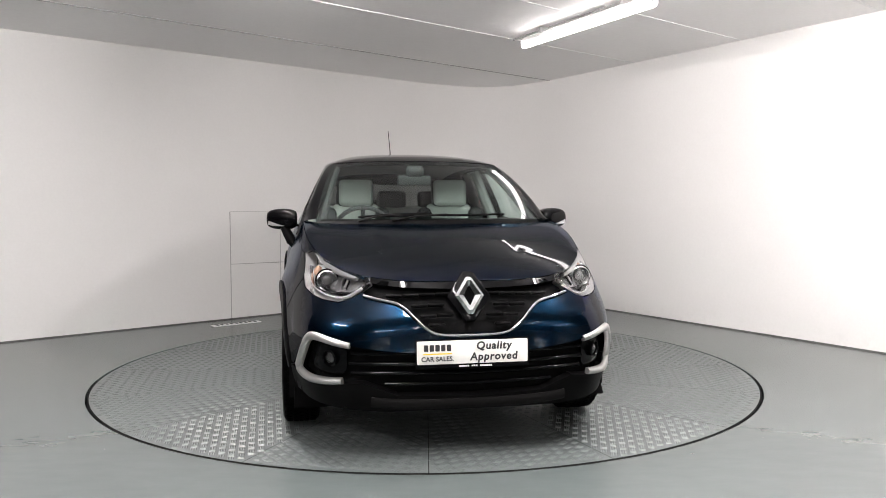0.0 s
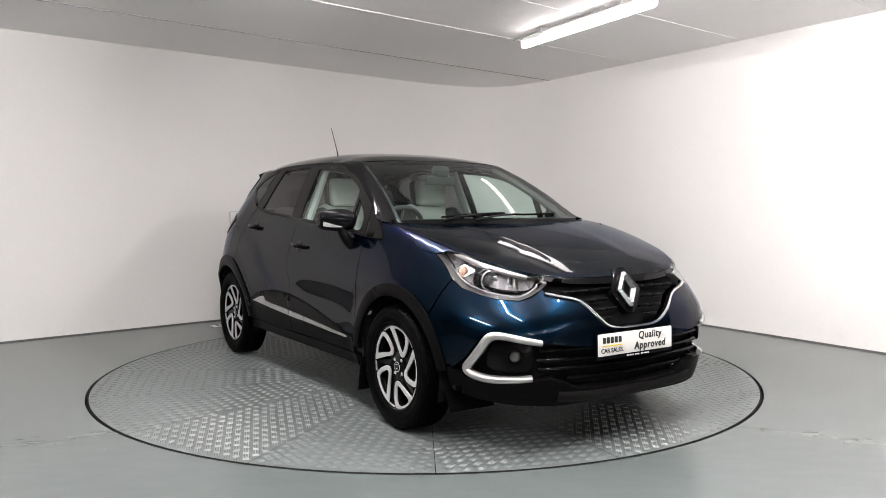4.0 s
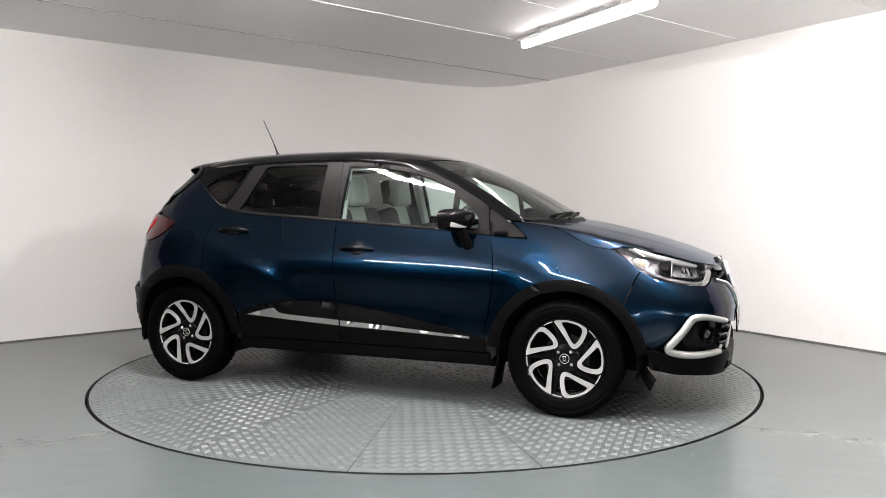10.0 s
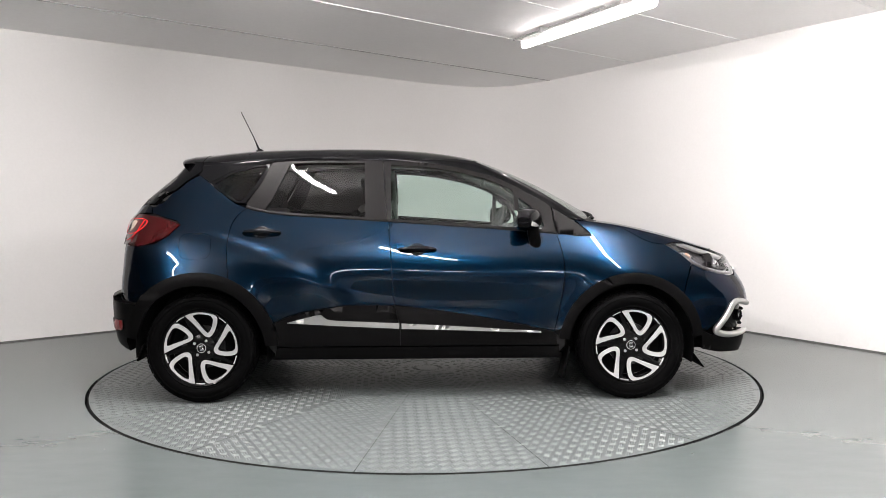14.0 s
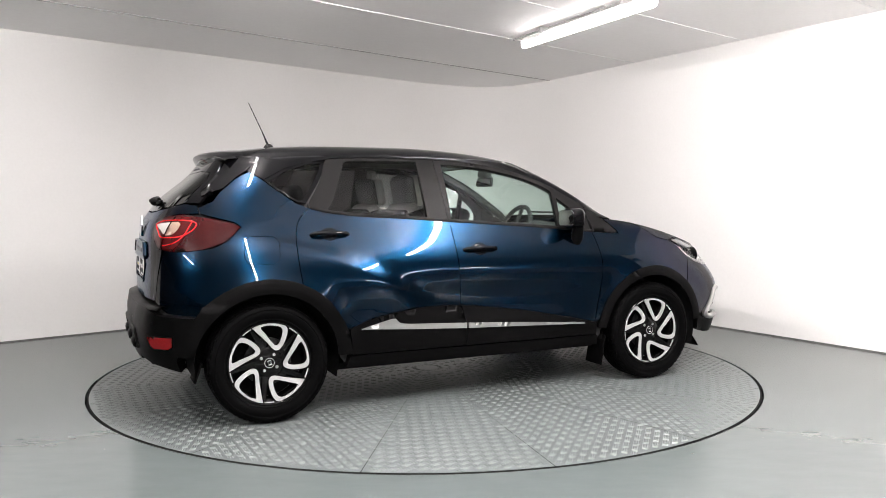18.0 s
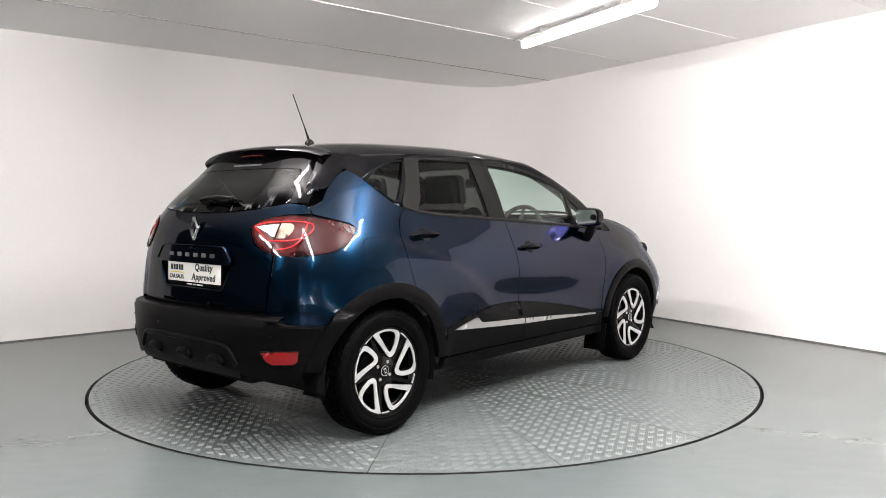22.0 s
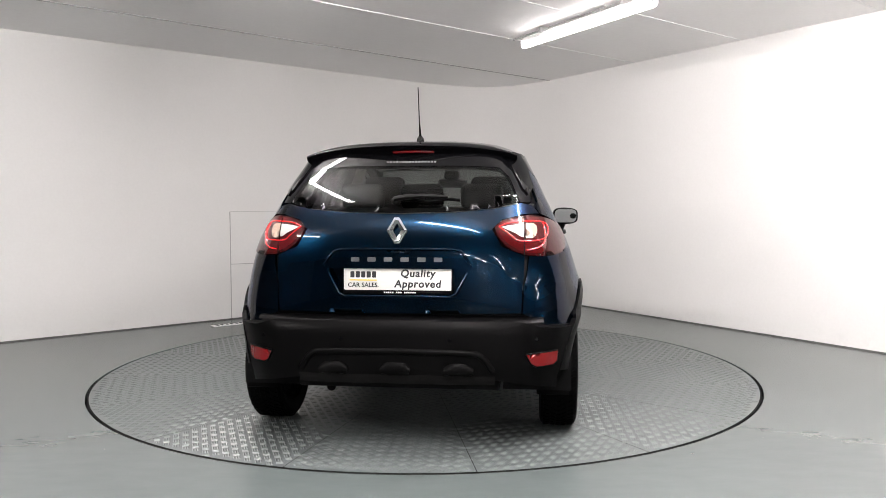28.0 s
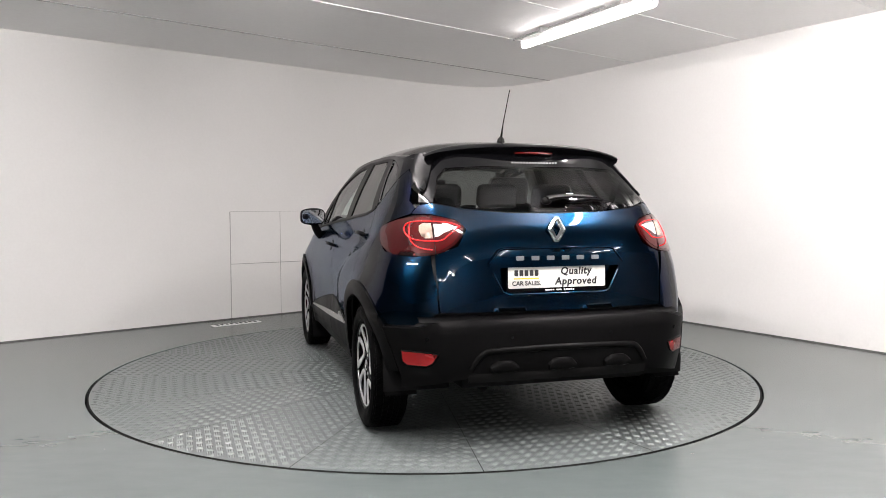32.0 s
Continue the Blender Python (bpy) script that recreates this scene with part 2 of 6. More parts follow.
LINE = wall_line()
extrude_wall("wall_back", LINE, 0.2, "white painted wall with a rounded corner")
def wall_foot():
    """A thin dark joint where the white wall meets the floor."""
    verts, faces = [], []
    n = len(LINE)
    for i, p in enumerate(LINE):
        d = (LINE[min(i + 1, n - 1)] - LINE[max(i - 1, 0)]).normalized()
        q = p - Vector((-d.y, d.x)) * 0.006
        verts += [(p.x, p.y, 0.012), (q.x, q.y, 0.010), (q.x, q.y, -0.002)]
    for i in range(n - 1):
        a, b = i * 3, i * 3 + 3
        faces += [(a, b, b + 1, a + 1), (a + 1, b + 1, b + 2, a + 2)]
    return tagged(mesh_ob("baseboard", verts, faces, FOOT_JOINT), "thin dark joint along the wall's foot", "joint", kind="structure")


wall_foot()
# the hall goes on behind the camera, between dim walls
for name, pts in (("wall_west", [Vector((-15, -21)), Vector((-15, 7.5))]), ("wall_north", [Vector((-15, 7.5)), Vector((16, 7.5))]),
                  ("wall_east", [Vector((16, 7.5)), Vector((16, -21))]), ("wall_south", [Vector((16, -21)), Vector((-15, -21))])):
    extrude_wall(name, pts, 0.2, "dim grey wall closing the hall", HALL_GREY)


TABLE_R = 2.275


def ring_sheet(name, r0, outer, z, mat):
    """Floor with a round opening."""
    n = 128
    verts = [(r0 * math.cos(2 * math.pi * k / n), r0 * math.sin(2 * math.pi * k / n), z) for k in range(n)]
    verts += [(outer * math.cos(2 * math.pi * k / n), outer * math.sin(2 * math.pi * k / n), z) for k in range(n)]
    verts += [(r0 * math.cos(2 * math.pi * k / n), r0 * math.sin(2 * math.pi * k / n), z - 0.06) for k in range(n)]
    faces = [(k, n + k, n + (k + 1) % n, (k + 1) % n) for k in range(n)]
    faces += [(2 * n + k, k, (k + 1) % n, 2 * n + (k + 1) % n) for k in range(n)]
    return mesh_ob(name, verts, faces, mat)


tagged(ring_sheet("floor", TABLE_R + 0.012, 32, 0.0, FLOOR_PAINT), "grey-green painted concrete floor, lightly scuffed", "floor", kind="structure")
bm = bmesh.new()
bmesh.ops.create_circle(bm, cap_ends=True, segments=96, radius=TABLE_R + 0.3)
bmesh.ops.translate(bm, vec=(0, 0, -0.05), verts=bm.verts)
tagged(part("pit_floor", bm, DARK_GAP, smooth=False), "dark pit under the turntable", "floor", kind="structure")

# ceiling with its board joints
bm = bmesh.new()
box_bm(34, 32, 0.1, (0, -7, CEIL + 0.05), bm=bm)
tagged(part("ceiling", bm, CEIL_BOARD, smooth=False), "pale grey boarded ceiling", "ceiling", kind="structure")


def ceiling_strip(a, b, wide, mat, label):
    a, b = Vector(a), Vector(b)
    d = b - a
    m = Matrix.Rotation(math.atan2(d.y, d.x), 3, "Z")
    bm = box_bm(d.length, wide, 0.008, ((a.x + b.x) / 2, (a.y + b.y) / 2, CEIL - 0.003), 0.002, m, seg=1)
    return tagged(part("trim", bm, mat, smooth=False), label, "ceiling strip", kind="structure")


ceiling_strip((1.60, 4.01), (-0.84, 1.97), 0.010, STRIP_GREY, "thin grey ceiling joint strip")
ceiling_strip((-0.845, 1.966), (-4.6, -1.25), 0.008, STRIP_GREY, "thin grey ceiling joint strip")
ceiling_strip((2.305, 2.80), (-3.4, -1.87), 0.012, STRIP_WHITE, "thin white ceiling joint strip")
ceiling_strip((2.905, 1.584), (1.36, 0.355), 0.020, STRIP_WHITE, "white ceiling joint strip")
ceiling_strip((1.305, 0.715), (-1.6, -1.69), 0.030, STRIP_WHITE, "white cable trunking on the ceiling")
ceiling_strip((3.487, 0.417), (-2.2, -4.18), 0.022, STRIP_WHITE, "white ceiling joint strip")


def strip_lamp(tube_mat, drop=0.0):
    """A batten: steel tray, and a long frosted diffuser with rounded ends; drop hangs it on two rods."""
    e = tagged(new("strip_light"), "white batten light with a long glowing diffuser on the ceiling", "lamp", "strip lights")
    part("tray", box_bm(1.60, 0.052, 0.034, (0, 0, 0.070), 0.006), LAMP_BODY, e, "white steel lamp tray")
    for s in (-1, 1):
        part("end_cap", box_bm(0.030, 0.066, 0.050, (s * 0.815, 0, 0.046), 0.010), LAMP_BODY, e)
        part("bracket", box_bm(0.035, 0.085, 0.050, (s * 0.52, 0, 0.108 + drop), 0.005), STEEL, e)
        if drop:
            part("rod", tube_bm([(s * 0.52, 0, 0.085), (s * 0.52, 0, 0.090 + drop)], 0.004, 6), STEEL, e)
    ends = [(0.834, 0.012), (0.826, 0.024), (0.81, 0.029)]
    path = [(-x, 0, 0.03) for x, r in ends] + [(-0.78 + 1.56 * k / 8, 0, 0.03) for k in range(9)] + [(x, 0, 0.03) for x, r in reversed(ends)]
    part("diffuser", tube_bm(path, [r for x, r in ends] + [0.030] * 9 + [r for x, r in reversed(ends)], 14), tube_mat, e, "glowing frosted diffuser")
    return e


LAMP_TURN = math.degrees(math.atan2(-1.485, 0.746))
LAMP_Z = CEIL - 0.135
lamp = strip_lamp(TUBE)
lamp.matrix_basis = pose(1.236, 0.598, LAMP_Z, rz=LAMP_TURN)
# unseen lamps of the same build, glowing far brighter: over the turntable and, thinly, over the far end of the hall
ALONG, ACROSS = Vector((0.449, -0.894)), Vector((0.894, 0.449))
# the strongest unseen lamp, set to throw the car's shadow on the long wall
key_lamp = strip_lamp(KEY_TUBE, 0.10)
key_lamp.matrix_basis = pose(1.67, -2.18, LAMP_Z - 0.10, rz=LAMP_TURN)
row_lamp = strip_lamp(MID_TUBE)
row_lamp.matrix_basis = pose(-1.12, -1.26, LAMP_Z, rz=LAMP_TURN)
# two added fill lamps, unseen, hung low to brighten ceiling and long wall
DROP = 0.26
hung_fill = strip_lamp(MID_TUBE, DROP)
hung_fill.matrix_basis = pose(0.0, -3.5, LAMP_Z - DROP, rz=LAMP_TURN)
copy_thing(hung_fill, pose(-3.3, -4.2, LAMP_Z - DROP, rz=LAMP_TURN))
for across in (-8.0, -3.6, 0.8, 5.2):
    for k in range(3):
        at = ALONG * (13.0 + 2.7 * k) + ACROSS * across
        copy_thing(row_lamp, pose(at.x, at.y, LAMP_Z, rz=LAMP_TURN))

# conduit beside the lamp
bm = tube_bm([(0.80 + 0.446 * q, 1.55 - 0.895 * q, CEIL - 0.012) for q in (0, 0.3, 0.6, 0.9, 1.2, 1.5, 1.9)], 0.010, 8)
tagged(part("conduit", bm, STEEL), "thin steel cable conduit on the ceiling beside the light", "conduit")

# ---- the turntable ----
table = tagged(new("turntable"), "round grey painted turntable of tread plates set flush in the floor", "turntable")


def disc_bm(r, h, z1, seg=160):
    bm = bmesh.new()
    bmesh.ops.create_circle(bm, cap_ends=True, segments=seg, radius=r)
    bmesh.ops.translate(bm, vec=(0, 0, z1), verts=bm.verts)
    ext = bmesh.ops.extrude_edge_only(bm, edges=[e for e in bm.edges if e.is_boundary])
    bmesh.ops.translate(bm, vec=(0, 0, -h), verts=[v for v in ext["geom"] if isinstance(v, bmesh.types.BMVert)])
    return bm


part("rim", disc_bm(TABLE_R, 0.045, -0.004), DARK_GAP, table, "dark rubbed steel edge")


def sector_plate(a0, a1, r):
    """One tread plate between two radial seams."""
    bm = bmesh.new()
    n = 10
    pts = [(0.0, 0.0)] + [(r * math.cos(a0 + (a1 - a0) * k / n), r * math.sin(a0 + (a1 - a0) * k / n)) for k in range(n + 1)]
    bm.faces.new([bm.verts.new((x, y, 0.0)) for x, y in pts])
    return bm


SECTORS = 16
SEAM0 = radians(13.6)
PITCH = 2 * math.pi / SECTORS
for k in range(SECTORS):
    g = 0.0009
    part("plate", sector_plate(SEAM0 + k * PITCH + g, SEAM0 + (k + 1) * PITCH - g, TABLE_R - 0.0105), PLATE_PAINT, table, smooth=False)


def stud_field():
    """Groups of three raised bars, turned crosswise by turns, running along each plate."""
    verts, faces = [], []
    pitch, half, h = 0.046, 0.0165, 0.0014
    rnd = random.Random(4)
    n = int(TABLE_R / pitch) + 2
    for sec in range(SECTORS):
        mid = SEAM0 + (sec + 0.5) * PITCH
        c0, s0 = math.cos(mid + math.pi / 4), math.sin(mid + math.pi / 4)
        for i in range(-n, n):
            for j in range(-n, n):
                x, y = (i + 0.5) * pitch, (j + 0.5) * pitch
                px, py = x * c0 - y * s0, x * s0 + y * c0
                rr = math.hypot(px, py)
                if rr > TABLE_R - 0.03 or rr < 0.08:
                    continue
                da = (math.atan2(py, px) - mid + math.pi) % (2 * math.pi) - math.pi
                if abs(da) > PITCH / 2 or rr * math.sin(PITCH / 2 - abs(da)) < 0.016:
                    continue
                cross = (i + j) % 2
                for b in (-1, 0, 1):
                    lx, ly = half * rnd.uniform(0.92, 1.05), 0.0036
                    ox, oy = 0.0, b * 0.0118
                    base = len(verts)
                    for (u, v, w) in ((-lx, -ly, 0), (lx, -ly, 0), (lx, ly, 0), (-lx, ly, 0), (-lx * 0.8, -ly * 0.35, h), (lx * 0.8, -ly * 0.35, h), (lx * 0.8, ly * 0.35, h), (-lx * 0.8, ly * 0.35, h)):
                        u, v = u + ox, v + oy
                        if cross:
                            u, v = -v, u
                        qx, qy = x + u, y + v
                        verts.append((qx * c0 - qy * s0, qx * s0 + qy * c0, w))
                    faces += [tuple(base + q for q in f) for f in ((4, 5, 6, 7), (0, 1, 5, 4), (1, 2, 6, 5), (2, 3, 7, 6), (3, 0, 4, 7))]
    ob = mesh_ob("tread_pattern", verts, faces, STUD_METAL, table, "small worn raised bars of the tread plates")
    return tagged(ob, kind="stuff")


stud_field()

# ---- the car ----
# car space: x forward, y to its left, z up, origin on the ground midway between the axles
car = tagged(new("car"), "dark blue compact crossover car with black roof on the turntable", "car")
AXLE, HUB_Z = 1.303, 0.325


def curve(points):
    """A smooth function through (key, value) pairs, by monotone cubic pieces."""
    k = np.array([a for a, _ in points], float)
    v = np.array([b for _, b in points], float)
    d = np.diff(v) / np.diff(k)
    m = np.concatenate([[d[0]], (d[1:] + d[:-1]) / 2, [d[-1]]])
    m[1:-1][d[1:] * d[:-1] <= 0] = 0
    lim = 3 * np.minimum(np.abs(np.concatenate([[d[0]], d])), np.abs(np.concatenate([d, [d[-1]]])))
    m = np.clip(m, -lim, lim)

    def fn(q):
        q = np.asarray(q, float)
        qq = np.clip(q, k[0], k[-1])
        i = np.clip(np.searchsorted(k, qq) - 1, 0, len(k) - 2)
        h = k[i + 1] - k[i]
        t = (qq - k[i]) / h
        return ((1 + 2 * t) * (1 - t) ** 2 * v[i] + t * (1 - t) ** 2 * h * m[i] + t * t * (3 - 2 * t) * v[i + 1] + t * t * (t - 1) * h * m[i + 1])
    return fn


HALF = curve([(0.15, 0.79), (0.30, 0.835), (0.42, 0.858), (0.52, 0.866), (0.65, 0.872), (0.76, 0.868), (0.85, 0.852), (0.92, 0.830), (1.02, 0.790),
              (1.10, 0.757), (1.20, 0.720), (1.32, 0.667), (1.46, 0.594), (1.56, 0.541)])
NOSE = curve([(0.15, 2.09), (0.24, 2.145), (0.32, 2.165), (0.42, 2.174), (0.55, 2.182), (0.65, 2.176), (0.72, 2.148), (0.78, 2.118), (0.85, 2.083), (0.92, 2.04), (1.0, 1.96), (1.1, 1.90), (1.6, 1.90)])
TAIL = curve([(0.15, 1.84), (0.25, 1.90), (0.36, 1.94), (0.5, 1.955), (0.60, 1.952), (0.643, 1.938), (0.649, 1.906), (0.655, 1.8986), (0.72, 1.898), (0.85, 1.892), (1.0, 1.880), (1.08, 1.862),
              (1.15, 1.822), (1.25, 1.735), (1.35, 1.612), (1.40, 1.560), (1.45, 1.52), (1.56, 1.45)])
NOSE_N = curve([(0.2, 4.7), (0.45, 4.8), (0.58, 4.6), (0.74, 3.75), (0.85, 3.3), (0.95, 3.2), (1.5, 3.2)])
TAIL_N = curve([(0.2, 4.6), (0.6, 4.6), (0.8, 4.3), (1.0, 4.35), (1.15, 4.4), (1.5, 4.6)])
XF0, XR0 = 0.60, -0.90


def plan(q, z):
    """Half outline at height z; q runs 0 to 1 round the nose, to 2 along the side, to 3 round the tail."""
    q, z = np.broadcast_arrays(np.asarray(q, float), np.asarray(z, float))
    w, nf, nr = HALF(z), NOSE(z), TAIL(z)
    ef, er = 2 / NOSE_N(z), 2 / TAIL_N(z)
    tf, tr = np.clip(q, 0, 1) * math.pi / 2, np.clip(q - 2, 0, 1) * math.pi / 2
    x = np.where(q < 1, XF0 + (nf - XF0) * np.cos(tf) ** ef, np.where(q < 2, XF0 + (XR0 - XF0) * np.clip(q - 1, 0, 1), XR0 - (nr + XR0) * np.abs(np.sin(tr)) ** er))
    y = np.where(q < 1, w * np.sin(tf) ** ef, np.where(q < 2, w, w * np.abs(np.cos(tr)) ** er))
    return x, y


def swell(x, y, z):
    """How far the skin stands off the plain outline: door hollows, haunches, arches."""
    side = np.clip((np.abs(y) - 0.55) / 0.2, 0, 1)
    d = -0.026 * np.exp(-((x - 0.20) / 0.62) ** 2 - ((z - 0.60) / 0.115) ** 2)
    d = d - 0.012 * np.exp(-((x + 0.30) / 0.30) ** 2 - ((z - 0.66) / 0.11) ** 2)
    # the haunch over the rear wheel, whose front edge runs down across the rear door
    edge = np.interp(z, [0.5, 0.6, 0.7, 0.8, 0.9, 1.0, 1.08], [-0.36, -0.42, -0.52, -0.66, -0.86, -1.15, -1.5])
    d = d + 0.010 * (1 + np.tanh((edge - x) / 0.075)) * np.exp(-((z - 0.80) / 0.24) ** 4)
    # the broad shoulder before the tail lamps
    d = d + 0.022 * np.exp(-((x + 1.42) / 0.30) ** 2 - ((z - 1.06) / 0.12) ** 2)
    d = d + 0.010 * np.exp(-((x - 1.25) / 0.40) ** 2 - ((z - 0.80) / 0.10) ** 2)
    for a in (AXLE, -AXLE):
        r = np.hypot(x - a, z - HUB_Z)
        d = d + 0.016 * np.exp(-((r - 0.42) / 0.07) ** 2)
    return d * side


_q = np.linspace(0, 3, 3001)
_x, _y = plan(_q, 0.62)
_s = np.concatenate([[0], np.cumsum(np.hypot(np.diff(_x), np.diff(_y)))])
S_END = float(_s[-1])


def skin(s, z, off=0.0):
    """The car's flank: s is the way round from the middle of the nose (negative: its right side), z the height."""
    s, z = np.broadcast_arrays(np.asarray(s, float), np.asarray(z, float))
    sg = np.where(s < 0, -1.0, 1.0)
    q = np.interp(np.abs(s), _s, _q)
    x, y = plan(q, z)
    x1, y1 = plan(np.clip(q + 1e-3, 0, 3), z)
    x0, y0 = plan(np.clip(q - 1e-3, 0, 3), z)
    tx, ty = x1 - x0, y1 - y0
    ln = np.hypot(tx, ty) + 1e-12
    nx, ny = ty / ln, -tx / ln
    d = swell(x, y, z) + off
    return np.stack([x + nx * d, sg * np.maximum(y + ny * d, 0), z], -1)


def at_x(x, z):
    """The place on the flank that lies at x."""
    lo, hi = 0.0, 3.0
    for _ in range(40):
        mid = (lo + hi) / 2
        if plan(mid, z)[0] > x:
            lo = mid
        else:
            hi = mid
    return (float(np.interp(lo, _q, _s)), z)


def at_y(y, z, rear=False):
    """The place on the nose or tail that lies at y."""
    sg = 1 if y >= 0 else -1
    lo, hi = (2.0, 3.0) if rear else (0.0, 1.0)
    for _ in range(40):
        mid = (lo + hi) / 2
        if (plan(mid, z)[1] < abs(y)) != rear:
            lo = mid
        else:
            hi = mid
    return (sg * float(np.interp(lo, _q, _s)), z)


def side_line(pts):
    return [at_x(x, z) for x, z in pts]


def front_line(pts):
    return [at_y(y, z) for y, z in pts]


def rear_line(pts):
    return [at_y(y, z, True) for y, z in pts]


def spline(pts, k=6):
    """A smooth open curve through the points."""
    out = []
    n = len(pts)
    for i in range(n - 1):
        p0, p1, p2, p3 = (np.array(pts[max(0, min(n - 1, i + d))], float) for d in (-1, 0, 1, 2))
        for j in range(k):
            t = j / k
            out.append(tuple(0.5 * (2 * p1 + (p2 - p0) * t + (2 * p0 - 5 * p1 + 4 * p2 - p3) * t * t + (3 * p1 - p0 - 3 * p2 + p3) * t ** 3)))
    out.append(tuple(pts[-1]))
    return out


def arc_pts(cx, cz, r, a0, a1, n=16):
    return [(cx + r * math.cos(radians(a0 + (a1 - a0) * k / n)), cz + r * math.sin(radians(a0 + (a1 - a0) * k / n))) for k in range(n + 1)]


def tidy(poly, step):
    """Drops doubled points and cuts long edges."""
    out = []
    n = len(poly)
    for i in range(n):
        a, b = np.array(poly[i], float), np.array(poly[(i + 1) % n], float)
        ln = np.hypot(*(b - a))
        if ln < 1e-5:
            continue
        m = max(1, int(math.ceil(ln / step)))
        out += [a + (b - a) * j / m for j in range(m)]
    keep = [out[0]]
    for q in out[1:]:
        if np.hypot(*(q - keep[-1])) > 1e-4:
            keep.append(q)
    if np.hypot(*(keep[0] - keep[-1])) < 1e-4:
        keep.pop()
    return np.array(keep)


def shrink(poly, d):
    """Moves an outline inwards by d."""
    if d == 0:
        return poly
    nxt, prv = np.roll(poly, -1, 0), np.roll(poly, 1, 0)
    area = np.sum(poly[:, 0] * nxt[:, 1] - nxt[:, 0] * poly[:, 1])
    e1, e2 = poly - prv, nxt - poly
    e1 = e1 / (np.hypot(e1[:, 0], e1[:, 1])[:, None] + 1e-12)
    e2 = e2 / (np.hypot(e2[:, 0], e2[:, 1])[:, None] + 1e-12)
    n1, n2 = np.stack([-e1[:, 1], e1[:, 0]], -1), np.stack([-e2[:, 1], e2[:, 0]], -1)
    m = n1 + n2
    ln = np.hypot(m[:, 0], m[:, 1])[:, None]
    m = m / np.maximum(ln, 0.3) / np.maximum(ln, 0.3) * 2
    return poly + m * d * (1 if area > 0 else -1)


def inside(poly, pts):
    ok = np.zeros(len(pts), bool)
    x, y = pts[:, 0], pts[:, 1]
    a, b = poly, np.roll(poly, -1, 0)
    for (x0, y0), (x1, y1) in zip(a, b):
        if y0 == y1:
            continue
        c = ((y0 > y) != (y1 > y)) & (x < (x1 - x0) * (y - y0) / (y1 - y0) + x0)
        ok ^= c
    return ok


def near_edge(poly, pts, d):
    a, b = poly, np.roll(poly, -1, 0)
    best = np.full(len(pts), 1e9)
    for p0, p1 in zip(a, b):
        e = p1 - p0
        t = np.clip(((pts - p0) @ e) / (e @ e + 1e-12), 0, 1)
        q = pts - (p0 + t[:, None] * e)
        best = np.minimum(best, np.hypot(q[:, 0], q[:, 1]))
    return best < d


def cut_sheet(loops, grid=()):
    """Triangles of an outline (the first loop) less its holes (the others)."""
    from mathutils.geometry import delaunay_2d_cdt
    pts, edges = [], []
    for lp in loops:
        b = len(pts)
        pts += [Vector(q) for q in lp]
        edges += [(b + i, b + (i + 1) % len(lp)) for i in range(len(lp))]
    pts += [Vector(q) for q in grid]
    res = delaunay_2d_cdt(pts, edges, [], 0, 1e-6)
    uv = np.array([tuple(v) for v in res[0]])
    tri = np.array([tuple(f) for f in res[2]])
    mid = uv[tri].mean(1)
    ok = inside(loops[0], mid)
    for lp in loops[1:]:
        ok &= ~inside(lp, mid)
    tri = tri[ok]
    used = np.unique(tri)
    back = np.full(len(uv), -1)
    back[used] = np.arange(len(used))
    return uv[used], [tuple(int(i) for i in back[f]) for f in tri]


def panel(name, surf, outline, mat, parent, holes=(), step=0.04, depth=0.014, gap=0.0026, label="", lift=0.0, soften=None):
    """A sheet cut from a surface by an outline, with holes, and with edges turned in. surf(u, v) gives places."""
    poly = shrink(tidy(outline, step), gap)
    loops = [poly] + [tidy(h, step) for h in holes]
    lo, hi = poly.min(0), poly.max(0)
    gx, gy = np.meshgrid(np.arange(lo[0], hi[0], step), np.arange(lo[1], hi[1], step))
    grid = np.stack([gx.ravel(), gy.ravel()], -1)
    grid = grid[inside(poly, grid)]
    for i, lp in enumerate(loops):
        if len(grid):
            if i:
                grid = grid[~inside(lp, grid)]
            grid = grid[~near_edge(lp, grid, step * 0.55)]
    uv, faces = cut_sheet(loops, grid)
    h = 2e-3
    u, v = uv[:, 0], uv[:, 1]
    P = surf(u, v)
    du = surf(u + h, v) - surf(u - h, v)
    dv = surf(u, v + h) - surf(u, v - h)
    N = np.cross(du, dv)
    N = N / (np.linalg.norm(N, axis=1)[:, None] + 1e-12)
    mid = np.array([0.0, 0.0, 0.55])
    if np.sum((P - mid) * N) < 0:
        N = -N
    if lift:
        P = P + N * lift
    if soften:
        N = soften(u, v, P, N)
    out_faces = []
    count = {}
    for f in faces:
        a, b, c = P[f[0]], P[f[1]], P[f[2]]
        g = np.cross(b - a, c - a)
        if g @ N[f[0]] < 0:
            f = f[::-1]
        out_faces.append(f)
        for i in range(len(f)):
            k = (f[i], f[(i + 1) % len(f)])
            count[k] = count.get(k, 0) + 1
    rim = [k for k in count if (k[1], k[0]) not in count]
    verts = [tuple(p) for p in P]
    inner = {}
    for a, b in rim:
        for i in (a, b):
            if i not in inner:
                inner[i] = len(verts)
                verts.append(tuple(P[i] - N[i] * depth))
    normals = []
    for f in out_faces:
        normals += [tuple(N[i]) for i in f]
    for a, b in rim:
        out_faces.append((b, a, inner[a], inner[b]))
        e = P[b] - P[a]
        n = np.cross(e, N[a])
        n = n / (np.linalg.norm(n) + 1e-12)
        normals += [tuple(n)] * 4
    return mesh_ob(name, verts, out_faces, mat, parent, label, True, normals)


